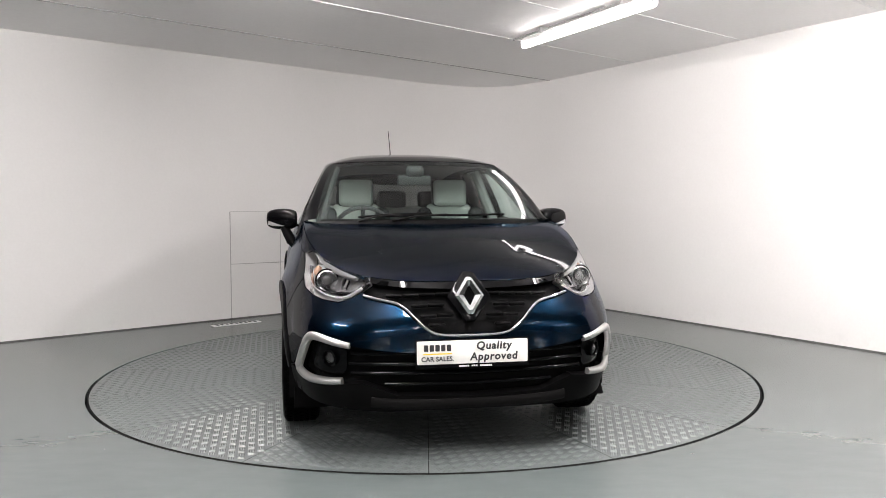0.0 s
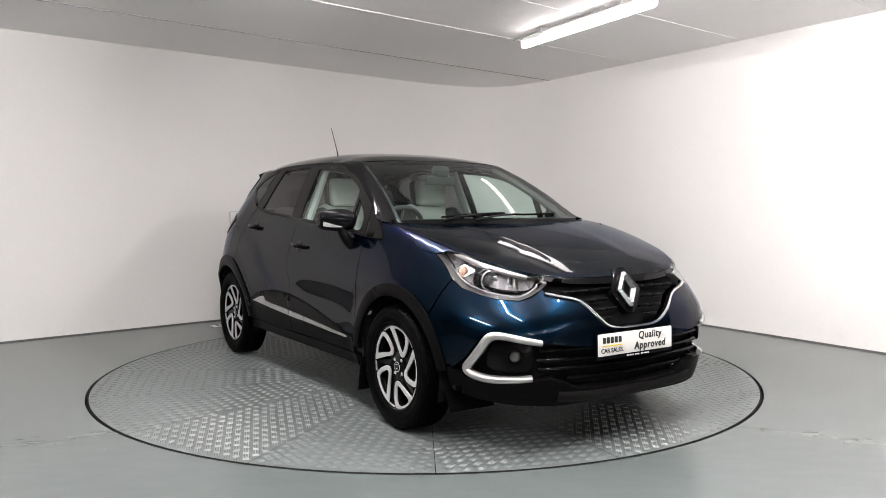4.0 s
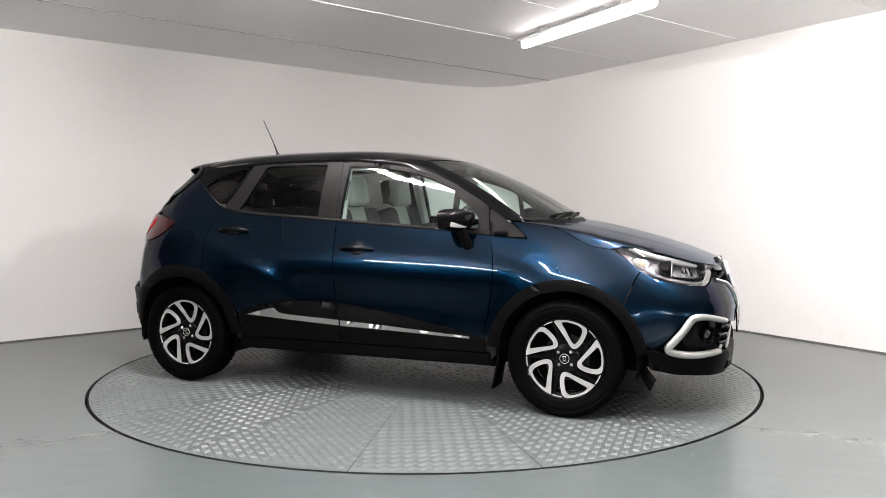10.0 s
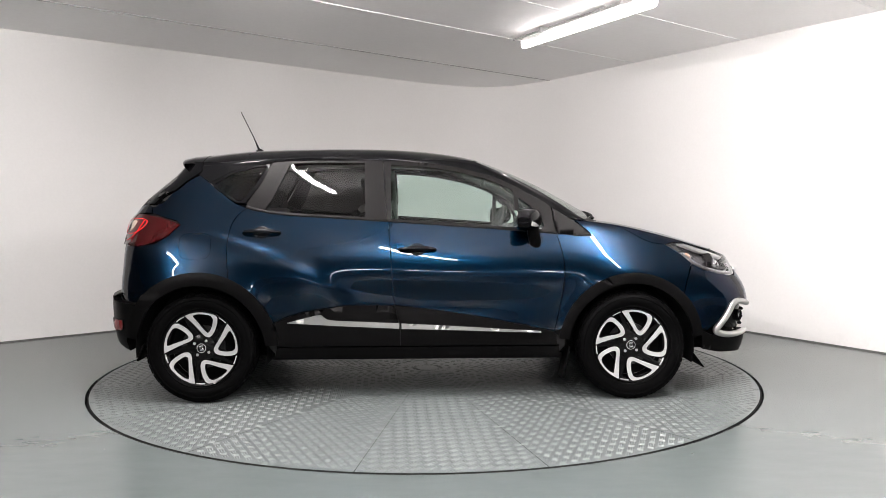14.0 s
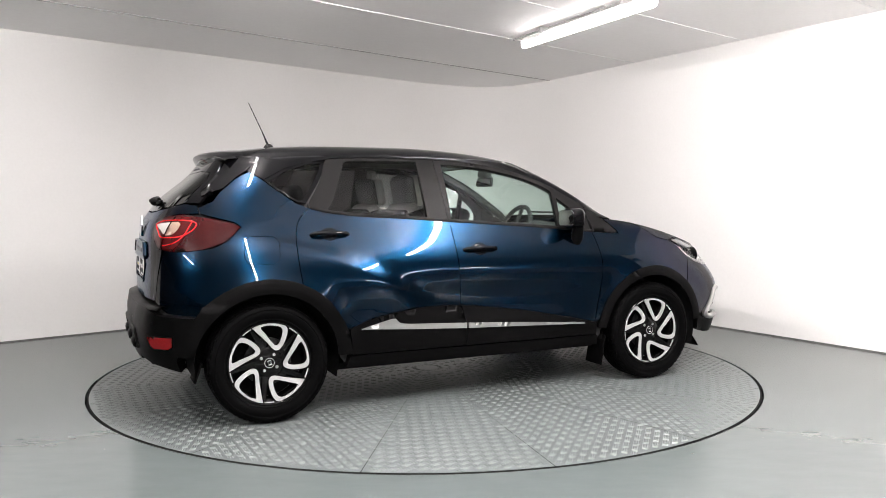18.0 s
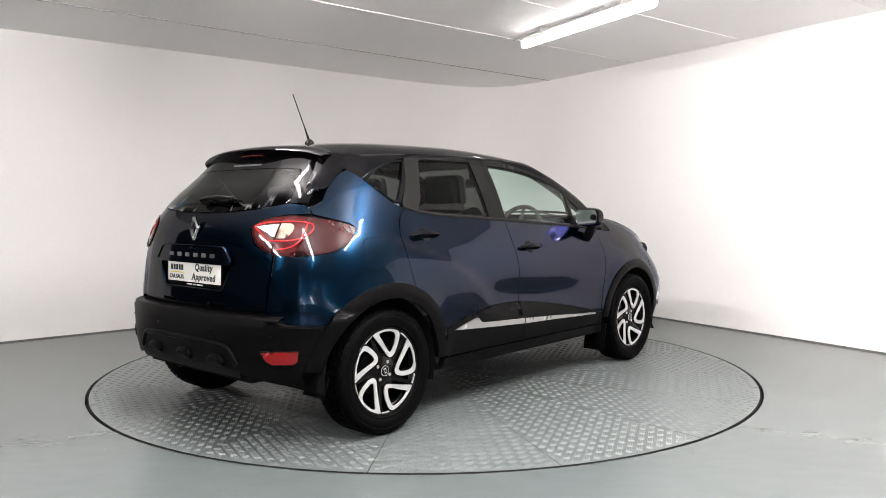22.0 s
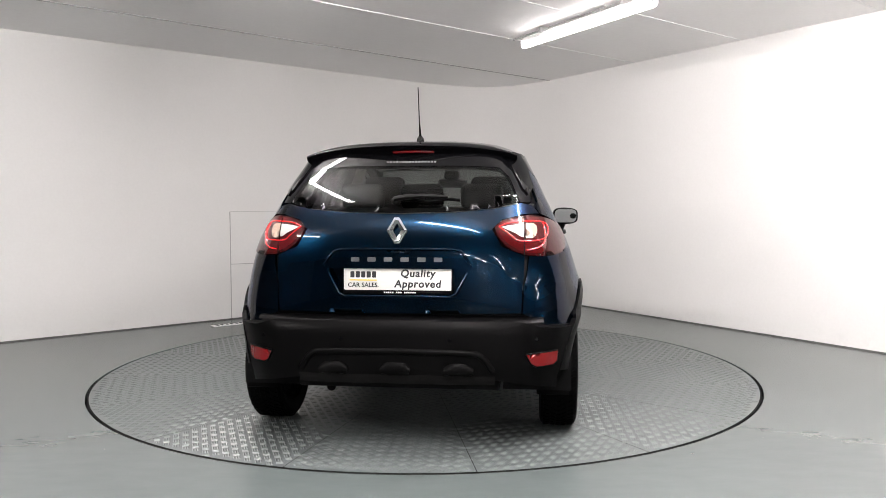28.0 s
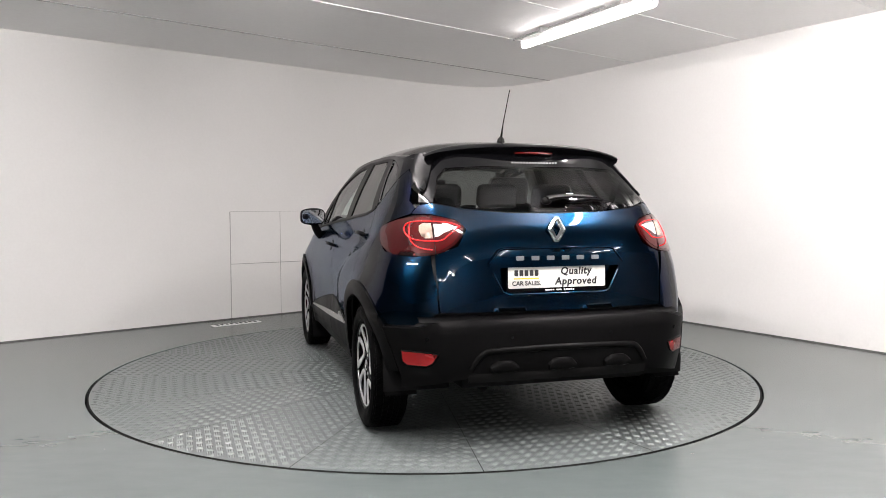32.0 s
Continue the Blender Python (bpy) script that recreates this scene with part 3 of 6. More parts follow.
# the bonnet's crown and the line where it meets the flanks
BONNET_MID = curve([(0.80, 1.112), (1.10, 1.093), (1.25, 1.076), (1.40, 1.050), (1.55, 1.018), (1.70, 0.980), (1.85, 0.934), (1.98, 0.886), (2.06, 0.850), (2.12, 0.815)])
BONNET_FALL = curve([(0.80, 0.006), (1.05, 0.009), (1.20, 0.017), (1.40, 0.030), (1.60, 0.044), (1.74, 0.052), (1.86, 0.057), (1.97, 0.074), (2.10, 0.090)])


def bonnet_z(x, y):
    fold = 0.43 - 0.16 * np.clip((np.asarray(x) - 1.1) / 0.9, 0, 1)
    fade = np.clip((2.02 - np.asarray(x)) / 0.25, 0, 1)
    return BONNET_MID(x) - BONNET_FALL(x) * (np.abs(y) / 0.8) ** 2.8 + 0.004 * fade * (np.tanh((fold - np.abs(y)) / 0.022) - 1) / 2


def bonnet_edge(s):
    z = 0.9
    for _ in range(30):
        p = skin(s, z)
        z = 0.5 * z + 0.5 * float(bonnet_z(p[..., 0], p[..., 1]))
    return z


S_LAMP_IN = at_y(0.46, 0.82)[0]
S_COWL = at_x(0.965, 1.09)[0]


def both(fn):
    for sg in (1, -1):
        fn(sg)


def flip(poly, sg):
    return [(sg * s, z) for s, z in poly]


def edge_run(s0, s1, n=14, drop=0.0):
    return [(s, bonnet_edge(s) - drop) for s in np.linspace(s0, s1, n)]


# bonnet
rim_l = [tuple(skin(s, bonnet_edge(s))[:2]) for s in np.linspace(0.0, S_COWL, 40)]
cowl_l = [(0.99, 0.715), (1.05, 0.675), (1.13, 0.55), (1.19, 0.35), (1.215, 0.0)]
half = rim_l + spline(cowl_l)
outline = half + [(x, -y) for x, y in reversed(half[1:-1])]


def bonnet_surf(x, y):
    return np.stack([x, y, bonnet_z(x, y)], -1)




def shoulder(d, mine, other):
    """Rounds the light over the edge where bonnet and wing meet."""
    w = (0.5 * np.exp(-np.clip(d, 0, 1) / 0.035))[:, None]
    n = mine * (1 - w) + other * w
    return n / (np.linalg.norm(n, axis=1)[:, None] + 1e-12)


def bonnet_normal(x, y):
    h = 2e-3
    n = np.stack([-(bonnet_z(x + h, y) - bonnet_z(x - h, y)) / (2 * h), -(bonnet_z(x, y + h) - bonnet_z(x, y - h)) / (2 * h), 1 + 0 * x], -1)
    return n / np.linalg.norm(n, axis=1)[:, None]


EDGE_S = np.linspace(0.0, S_COWL, 60)
EDGE_Z = np.array([bonnet_edge(s) for s in EDGE_S])
EDGE_P = np.array([skin(s, z) for s, z in zip(EDGE_S, EDGE_Z)])


def skin_normal(s, z):
    h = 2e-3
    n = np.cross(skin(s + h, z) - skin(s - h, z), skin(s, z + h) - skin(s, z - h))
    n = n / (np.linalg.norm(n, axis=1)[:, None] + 1e-12)
    flat = skin(s, z) * np.array([1, 1, 0])
    return np.where((np.sum(n * flat, 1) < 0)[:, None], -n, n)


def soften_bonnet(u, v, P, N):
    ye = np.interp(u, EDGE_P[::-1, 0], EDGE_P[::-1, 1])
    ss = np.interp(u, EDGE_P[::-1, 0], EDGE_S[::-1])
    other = skin_normal(np.where(v < 0, -ss, ss), np.interp(ss, EDGE_S, EDGE_Z))
    return shoulder(ye - np.abs(v) + 5 * (u > 1.75), N, other)


def soften_wing(s, z, P, N):
    ze = np.interp(np.abs(s), EDGE_S, EDGE_Z)
    return shoulder(ze - z, N, bonnet_normal(P[:, 0], P[:, 1]))


bonnet = panel("bonnet", bonnet_surf, outline, PAINT, car, step=0.03, depth=0.02, soften=soften_bonnet)

# the bonnet turns down over the flank as far as the seam with the wing
SEAM = [at_x(x, z) for x, z in spline([(1.19, 1.068), (1.26, 1.044), (1.333, 1.008), (1.39, 0.975), (1.45, 0.953), (1.535, 0.941)], 3)]
SEAM_TOP = edge_run(at_x(1.68, 0.94)[0], at_x(1.185, 1.07)[0], 16, 0.001)
both(lambda sg: panel("bonnet_edge", skin, flip(SEAM + [at_x(1.60, 0.955), at_x(1.655, 0.950)] + SEAM_TOP, sg), PAINT, bonnet, step=0.03, gap=0.001, soften=soften_wing))

# flanks, panel by panel
ARCH_F, ARCH_R = 0.447, 0.462
BELT = curve([(-1.30, 1.345), (-1.20, 1.262), (-1.11, 1.198), (-1.0, 1.158), (-0.85, 1.132), (-0.5, 1.108), (-0.17, 1.085), (0.3, 1.053), (0.6, 1.031), (0.85, 1.010), (1.0, 0.998)])
CLAD = curve([(-0.86, 0.485), (-0.75, 0.530), (-0.60, 0.562), (-0.40, 0.586), (-0.149, 0.583), (0.044, 0.562), (0.317, 0.523), (0.654, 0.458), (0.84, 0.418)])
FDOOR_FRONT = spline([(0.850, 1.010), (0.872, 0.93), (0.886, 0.85), (0.889, 0.78), (0.878, 0.66), (0.852, 0.53), (0.828, 0.42)], 4)
B_LINE = spline([(-0.178, 1.086), (-0.162, 0.889), (-0.150, 0.70), (-0.140, 0.583)], 4)
R_REAR = spline([(-1.040, 1.170), (-1.090, 1.13), (-1.125, 1.07), (-1.140, 0.98), (-1.137, 0.87), (-1.125, 0.755)], 4)


def run(fn, x0, x1, n=14, dz=0.0):
    return [(x, float(fn(x)) + dz) for x in np.linspace(x0, x1, n)]


def rounded(x0, z0, x1, z1, r, n=5):
    """A box outline with rounded corners."""
    out = []
    for cx, cz, a in ((x1 - r, z1 - r, 0), (x0 + r, z1 - r, 90), (x0 + r, z0 + r, 180), (x1 - r, z0 + r, 270)):
        out += arc_pts(cx, cz, r, a, a + 90, n)
    return out


FUEL = rounded(-1.425, 0.868, -1.236, 1.020, 0.045)


def quarter_surf(s, z):
    """The rear quarter runs straight down behind the bumper's ledge."""
    P, Q = skin(s, z), skin(s, np.maximum(z, 0.663))
    w = np.clip((-1.50 - P[..., 0]) / 0.15, 0, 1)
    w = (w * w * (3 - 2 * w))[..., None]
    P[..., :2] = P[..., :2] * (1 - w) + Q[..., :2] * w
    return P


def flank_panels(sg):
    fdoor = side_line(FDOOR_FRONT + run(CLAD, 0.828, -0.14) + B_LINE[::-1] + run(BELT, -0.178, 0.85))
    d = panel("front_door", skin, flip(fdoor, sg), PAINT, car)
    arch = arc_pts(-AXLE, HUB_Z, ARCH_R, 67.5, 24, 8)
    rdoor = side_line(B_LINE + run(CLAD, -0.14, -0.86) + arch[::-1] + R_REAR[::-1] + run(BELT, -1.04, -0.178))
    d2 = panel("rear_door", skin, flip(rdoor, sg), PAINT, car)
    # front wing
    arch = arc_pts(AXLE, HUB_Z, ARCH_F, 45, 166, 16)
    wing = side_line(FDOOR_FRONT[::-1]) + [at_x(1.0, 0.997), at_x(1.070, 0.996), at_x(1.060, 1.014), at_x(1.005, 1.062)] + edge_run(S_COWL, at_x(1.185, 1.07)[0], 8) + SEAM
    wing += side_line([(1.637, 0.878), (1.70, 0.822), (1.665, 0.75)]) + side_line(arch)
    panel("front_wing", skin, flip(wing, sg), PAINT, car, step=0.035, soften=soften_wing)
    # rear quarter, up the rear pillar
    arch = arc_pts(-AXLE, HUB_Z, ARCH_R, 67.5, 146, 12)
    quarter = side_line(R_REAR[::-1]) + side_line([(-1.11, 1.198), (-1.20, 1.262), (-1.28, 1.328), (-1.35, 1.378), (-1.43, 1.34), (-1.50, 1.28), (-1.56, 1.21)])
    quarter += rear_line([(0.650, 1.175), (0.672, 1.142)])
    quarter += [at_x(-1.46, 1.095), at_x(-1.43, 1.07), at_x(-1.50, 1.0), at_x(-1.58, 0.958)] + rear_line([(0.62, 0.944), (0.60, 0.80), (0.595, 0.67)])
    quarter += rear_line([(0.65, 0.64), (0.70, 0.612)]) + [at_x(-1.68, 0.60)]
    quarter += side_line(arch[::-1])
    holes = [flip(side_line(FUEL), sg)] if sg < 0 else []
    panel("rear_quarter", quarter_surf, flip(quarter, sg), PAINT, car, holes=holes)
    if sg < 0:
        panel("fuel_flap", skin, flip(side_line(FUEL), sg), PAINT, car, step=0.03, gap=0.002, label="blue rounded fuel filler flap")
    # wheel arch flares
    for a, r, lo, hi, nm in ((AXLE, ARCH_F, 8, 173, "front"), (-AXLE, ARCH_R, 3, 172, "rear")):
        ring = arc_pts(a, HUB_Z, r + 0.002, lo, hi, 26) + arc_pts(a, HUB_Z, 0.388, hi, lo, 26)
        panel("arch_trim", skin, flip(side_line(ring), sg), GRAIN_BLACK, car, step=0.03, depth=0.03, lift=0.009, gap=0)
    # cladding along the doors and the sill
    clad_f = side_line(run(CLAD, 0.828, -0.14) + [(-0.106, 0.45), (-0.104, 0.335)] + [(0.848, 0.335), (0.845, 0.40)])
    panel("door_cladding", skin, flip(clad_f, sg), GRAIN_BLACK, car, lift=0.006, label="grained black door cladding")
    clad_r = side_line(run(CLAD, -0.14, -0.855) + [(-0.842, 0.40), (-0.842, 0.335), (-0.104, 0.335), (-0.106, 0.45)])
    panel("door_cladding", skin, flip(clad_r, sg), GRAIN_BLACK, car, lift=0.006, label="grained black door cladding")
    sill = side_line([(0.86, 0.33), (-0.85, 0.33), (-0.87, 0.262), (0.87, 0.262)])
    panel("sill", skin, flip(sill, sg), GRAIN_BLACK, car, lift=0.002, depth=0.05)
    strip_r = side_line(spline([(-0.785, 0.483), (-0.60, 0.530), (-0.565, 0.518), (-0.52, 0.497), (-0.30, 0.484), (-0.112, 0.475)], 3) + [(-0.112, 0.444), (-0.45, 0.462), (-0.70, 0.478)])
    panel("chrome_strip", skin, flip(strip_r, sg), CHROME, car, lift=0.016, depth=0.012, step=0.02, gap=0, label="satin chrome door strip")
    strip_f = side_line([(-0.098, 0.474), (0.30, 0.452), (0.745, 0.424), (0.748, 0.415), (0.30, 0.431), (-0.098, 0.443)])
    panel("chrome_strip", skin, flip(strip_f, sg), CHROME, car, lift=0.016, depth=0.012, step=0.02, gap=0, label="satin chrome door strip")


both(flank_panels)

# windscreen, roof and their black frame


def screen_surf(u, v):
    """u across from -1 to 1, v from the cowl to the roof."""
    u, v = np.broadcast_arrays(np.asarray(u, float), np.asarray(v, float))
    w = 0.712 + (0.576 - 0.712) * v
    x0, x1 = 1.205 - 0.1826 * u ** 2, 0.430 - 0.0752 * u ** 2
    z0, z1 = 1.103 - 0.004 * u ** 2, 1.482 - 0.0183 * u ** 2
    b = 0.028 * np.sin(math.pi * np.clip(v, 0, 1))
    return np.stack([x0 + (x1 - x0) * v, u * w, z0 + (z1 - z0) * v + b], -1)


panel("windscreen", screen_surf, [(-0.965, 0.0), (0.965, 0.0), (0.965, 0.99), (-0.965, 0.99)], CLEAR, car, step=0.06, depth=0.005, gap=0)

ROOF_MID = curve([(-1.72, 1.46), (-1.56, 1.492), (-1.42, 1.515), (-1.30, 1.532), (-1.10, 1.552), (-0.70, 1.566), (-0.38, 1.568), (-0.12, 1.561), (0.10, 1.543), (0.25, 1.522), (0.345, 1.503), (0.5, 1.46)])
ROOF_HALF = curve([(-1.72, 0.50), (-1.5, 0.538), (-1.2, 0.560), (-0.8, 0.570), (-0.3, 0.570), (0.1, 0.566), (0.25, 0.566), (0.36, 0.563), (0.5, 0.56)])
ROOF_FALL = curve([(-1.72, 0.055), (-0.3, 0.055), (0.0, 0.045), (0.25, 0.018), (0.36, 0.010), (0.5, 0.008)])


def roof_surf(x, v):
    """v across, -1 to 1."""
    x, v = np.broadcast_arrays(np.asarray(x, float), np.asarray(v, float))
    return np.stack([x, v * ROOF_HALF(x), ROOF_MID(x) - 0.028 * v ** 2 - ROOF_FALL(x) * np.abs(v) ** 6], -1)


front_edge = [(0.425 - 0.0752 * u * u, u) for u in np.linspace(-1, 1, 15)]
panel("roof", roof_surf, front_edge + [(-1.40, 1.0), (-1.41, 0.5), (-1.41, 0), (-1.41, -0.5), (-1.40, -1.0)], GLOSS_BLACK, car, step=0.09, depth=0.03, label="gloss black roof skin")


def loft(name, rows, mat, parent, label="", closed=False, smooth=True):
    """Strips of faces between rows of points."""
    bm = bmesh.new()
    vs = [[bm.verts.new(p) for p in r] for r in rows]
    for r0, r1 in zip(vs, vs[1:]):
        n = len(r0)
        for k in range(n if closed else n - 1):
            bm.faces.new((r0[k], r0[(k + 1) % n], r1[(k + 1) % n], r1[k]))
    if closed:
        bm.faces.new(vs[0])
        bm.faces.new(vs[-1])
    return part(name, bm, mat, parent, label)


# the side of the cabin: upper line of the door glass
TOPLINE = curve([(-1.05, 1.432), (-0.92, 1.453), (-0.57, 1.468), (-0.28, 1.468), (0.05, 1.452), (0.24, 1.424), (0.39, 1.388), (0.55, 1.327), (0.66, 1.270), (0.80, 1.190), (0.93, 1.108), (1.03, 1.094)])


def cabin_sides(sg):
    def pt(x, z, off=0.0):
        return Vector(skin(sg * at_x(x, z)[0], z, off))
    # roof rail and front pillar, one long black shell from the cowl back to the tail
    rows = []
    for x in np.linspace(1.025, -1.36, 48):
        zt = float(TOPLINE(x)) if x > -1.0 else float(np.interp(x, [-1.5, -1.3, -1.15, -1.0], [1.405, 1.415, 1.425, 1.438]))
        a = pt(x, zt)
        if x > 0.36:
            b = Vector(screen_surf(sg * 0.965, (1.035 - x) / (1.035 - 0.36)))
        else:
            b = Vector(roof_surf(x, sg * 0.995))
        m = (a + b) / 2
        n = Vector((0.0, sg * 0.8, 0.6)) * (1.0 if x < 0.8 else max(0.3, (1.08 - x) / 0.28))
        rows.append([a - n * 0.03, a, a * 0.7 + b * 0.3 + n * 0.010, m + n * 0.013, a * 0.3 + b * 0.7 + n * 0.008, b, b - n * 0.03])
    loft("roof_rail", rows, GLOSS_BLACK, car, "gloss black roof rail and front pillar")
    # side glass and frames
    gl_f = [(-0.160, 1.102)] + run(BELT, -0.16, 0.60, 8, 0.018) + [(0.595, 1.270)] + run(TOPLINE, 0.575, -0.165, 14, -0.026)
    frame = [(-0.185, float(BELT(-0.185)))] + run(BELT, -0.18, 0.850, 10) + [(0.825, 1.172)] + run(TOPLINE, 0.80, -0.10, 18, 0.006) + [(-0.215, 1.465)]
    gl_q = [(0.625, 1.048), (0.755, 1.040), (0.775, 1.055), (0.768, 1.105), (0.735, 1.150), (0.68, 1.195), (0.625, 1.235)]
    panel("door_frame", skin, flip(side_line(frame), sg), SATIN_BLACK, car, holes=[flip(side_line(gl_f), sg), flip(side_line(gl_q), sg)], step=0.05, depth=0.03, gap=0.0015, label="satin black window frame")
    panel("window_glass", skin, flip(side_line(gl_f), sg), CLEAR, car, step=0.06, depth=0.004, gap=0, lift=-0.006, label="clear front door glass")
    panel("window_glass", skin, flip(side_line(gl_q), sg), CLEAR, car, step=0.06, depth=0.004, gap=0, lift=-0.006, label="small clear front quarter glass")
    gl_r = [(-0.318, 1.105)] + run(BELT, -0.318, -0.935, 8, 0.018) + [(-0.925, 1.175), (-0.80, 1.438)] + run(TOPLINE, -0.78, -0.330, 8, -0.014)
    frame = [(-0.185, float(BELT(-0.185)))] + [(-0.215, 1.468)] + run(TOPLINE, -0.215, -0.90, 8, 0.004) + [(-1.045, 1.20), (-1.05, 1.172)] + run(BELT, -1.04, -0.2, 8)
    panel("door_frame", skin, flip(side_line(frame), sg), SATIN_BLACK, car, holes=[flip(side_line(gl_r), sg)], step=0.05, depth=0.03, gap=0.0015, label="satin black window frame")
    panel("window_glass", skin, flip(side_line(gl_r), sg), PRIVACY, car, step=0.06, depth=0.004, gap=0, lift=-0.006, label="dark tinted rear door glass")
    quarter = [(-1.055, 1.20), (-0.905, 1.446), (-1.02, 1.437), (-1.16, 1.395), (-1.28, 1.330), (-1.20, 1.262), (-1.11, 1.205)]
    hole = [(-1.075, 1.215), (-0.935, 1.434), (-1.02, 1.425), (-1.15, 1.384), (-1.255, 1.320), (-1.17, 1.255), (-1.105, 1.213)]
    panel("quarter_frame", skin, flip(side_line(quarter), sg), GLOSS_BLACK, car, holes=[flip(side_line(hole), sg)], step=0.05, depth=0.02, gap=0.001)
    panel("quarter_glass", skin, flip(side_line(hole), sg), PRIVACY, car, step=0.06, depth=0.004, gap=0, lift=-0.004, label="dark tinted rear quarter glass")
    # triangle at the foot of the front pillar
    tri = [(0.858, 1.004), (1.062, 0.999), (1.052, 1.014), (1.0, 1.062), (0.95, 1.096), (0.93, 1.110), (0.88, 1.142), (0.832, 1.170)]
    panel("pillar_trim", skin, flip(side_line(tri), sg), SATIN_BLACK, car, step=0.04, depth=0.012, lift=0.001)
    back = side_line([(0.78, 1.02), (1.03, 1.012), (1.04, 1.075), (0.95, 1.085), (0.82, 1.155), (0.78, 1.15)])
    panel("pillar_backing", lambda s, z: skin(s, z, -0.022), flip(back, sg), DARK_GAP, car, step=0.05, depth=0.004, gap=0)
    # rear pillar, black part above the blue
    up = side_line([(-1.28, 1.332), (-1.16, 1.397), (-1.02, 1.438), (-1.2, 1.45)]) + [at_x(-1.30, 1.462), at_x(-1.40, 1.452)] + [at_x(-1.44, 1.40), at_x(-1.46, 1.36), at_x(-1.36, 1.378)]
    panel("rear_pillar", skin, flip(up, sg), GLOSS_BLACK, car, step=0.05, depth=0.02, gap=0, lift=0.001)


both(cabin_sides)


def pillar_blade(sg):
    """The flat black blade between the rear glass and the blue pillar."""
    out = [at_x(-1.345, 1.400), at_x(-1.365, 1.382), at_x(-1.43, 1.338), at_x(-1.50, 1.278)] + rear_line([(0.615, 1.235), (0.590, 1.265), (0.555, 1.33), (0.525, 1.395), (0.50, 1.450)]) + [at_x(-1.40, 1.462), at_x(-1.345, 1.455)]
    panel("pillar_blade", skin, flip(out, sg), GLOSS_BLACK, car, step=0.04, depth=0.02, gap=0, lift=0.007, label="gloss black blade beside the rear window")


both(pillar_blade)

# tail: gate, glass, bumper


def rear_poly(half_pts):
    """Outline given for the left half, from top middle to bottom middle; u is the way from the middle of the tail."""
    out = []
    for y, z in half_pts:
        out.append((S_END - at_y(max(y, 0.0), z, True)[0], z))
    return out + [(-u, z) for u, z in reversed(out)]


def tail_surf(u, z):
    u = np.asarray(u, float)
    s = (S_END - np.abs(u)) * np.where(u < 0, -1.0, 1.0)
    return skin(s, z)


GLASS_TOP, GLASS_LOW = 1.385, 1.150
gate = rear_poly([(0.0, GLASS_LOW - 0.004), (0.25, 1.152), (0.45, 1.170), (0.585, 1.198), (0.64, 1.185), (0.672, 1.142), (0.60, 1.14), (0.50, 1.115), (0.455, 1.07), (0.50, 0.99), (0.604, 0.946), (0.597, 0.80), (0.592, 0.672), (0.0, 0.668)])
NICHE = rear_poly([(0.0, 0.905), (0.26, 0.905), (0.345, 0.895), (0.335, 0.86), (0.285, 0.765), (0.255, 0.752), (0.0, 0.752)])
panel("tailgate", tail_surf, gate, PAINT, car, holes=[NICHE], step=0.02)
panel("plate_recess", lambda u, z: tail_surf(u, z) + np.stack([0.045 + 0 * z, 0 * z, 0 * z], -1), NICHE, PAINT, car, step=0.05, gap=-0.004)
glass = rear_poly([(0.0, GLASS_TOP), (0.30, GLASS_TOP), (0.47, 1.375), (0.52, 1.33), (0.565, 1.23), (0.575, 1.20), (0.45, 1.172), (0.25, 1.155), (0.0, GLASS_LOW)])
panel("rear_window", tail_surf, glass, PRIVACY, car, step=0.05, depth=0.005, gap=0.0015, label="dark tinted rear window")
upper = rear_poly([(0.0, 1.50), (0.30, 1.495), (0.46, 1.475), (0.535, 1.40), (0.605, 1.30), (0.635, 1.20), (0.58, 1.20), (0.567, 1.23), (0.522, 1.33), (0.472, 1.377), (0.30, GLASS_TOP + 0.002), (0.0, GLASS_TOP + 0.002)])
panel("tailgate_surround", tail_surf, upper, GLOSS_BLACK, car, step=0.05, depth=0.02, gap=0, label="gloss black tailgate surround")

bump_r = rear_poly([(0.0, 0.640), (0.58, 0.640), (0.64, 0.626), (0.70, 0.608)])
half_b = [(S_END - at_x(-1.685, 0.596)[0], 0.596)]
arch = side_line(arc_pts(-AXLE, HUB_Z, ARCH_R, 146, 176, 5))
half_b += [(S_END - s, z) for s, z in arch] + [(S_END - at_x(-1.74, 0.30)[0], 0.30), (S_END - at_y(0.70, 0.315, True)[0], 0.315), (S_END - at_y(0.48, 0.36, True)[0], 0.36), (0.0, 0.36)]
n = len(bump_r) // 2
outline = bump_r[:n] + half_b + [(-u, z) for u, z in reversed(half_b)] + bump_r[n:]
panel("rear_bumper", tail_surf, outline, GRAIN_BLACK, car, step=0.045, depth=0.06, lift=0.004, label="grained black rear bumper")

# step between the bumper and the gate
us = np.linspace(-1, 1, 41) * (S_END - at_y(0.69, 0.63, True)[0])
rows = [[Vector(tail_surf(u, z)) + Vector((dx, 0, dz)) for u in us] for z, dx, dz in ((0.632, -0.002, 0.0), (0.6395, 0.004, 0.002), (0.642, 0.020, 0.006), (0.645, 0.060, 0.012), (0.664, 0.030, 0.004))]
loft("bumper_step", rows, GRAIN_BLACK, car, "black ledge of the rear bumper")

# nose: painted bumper, grilles


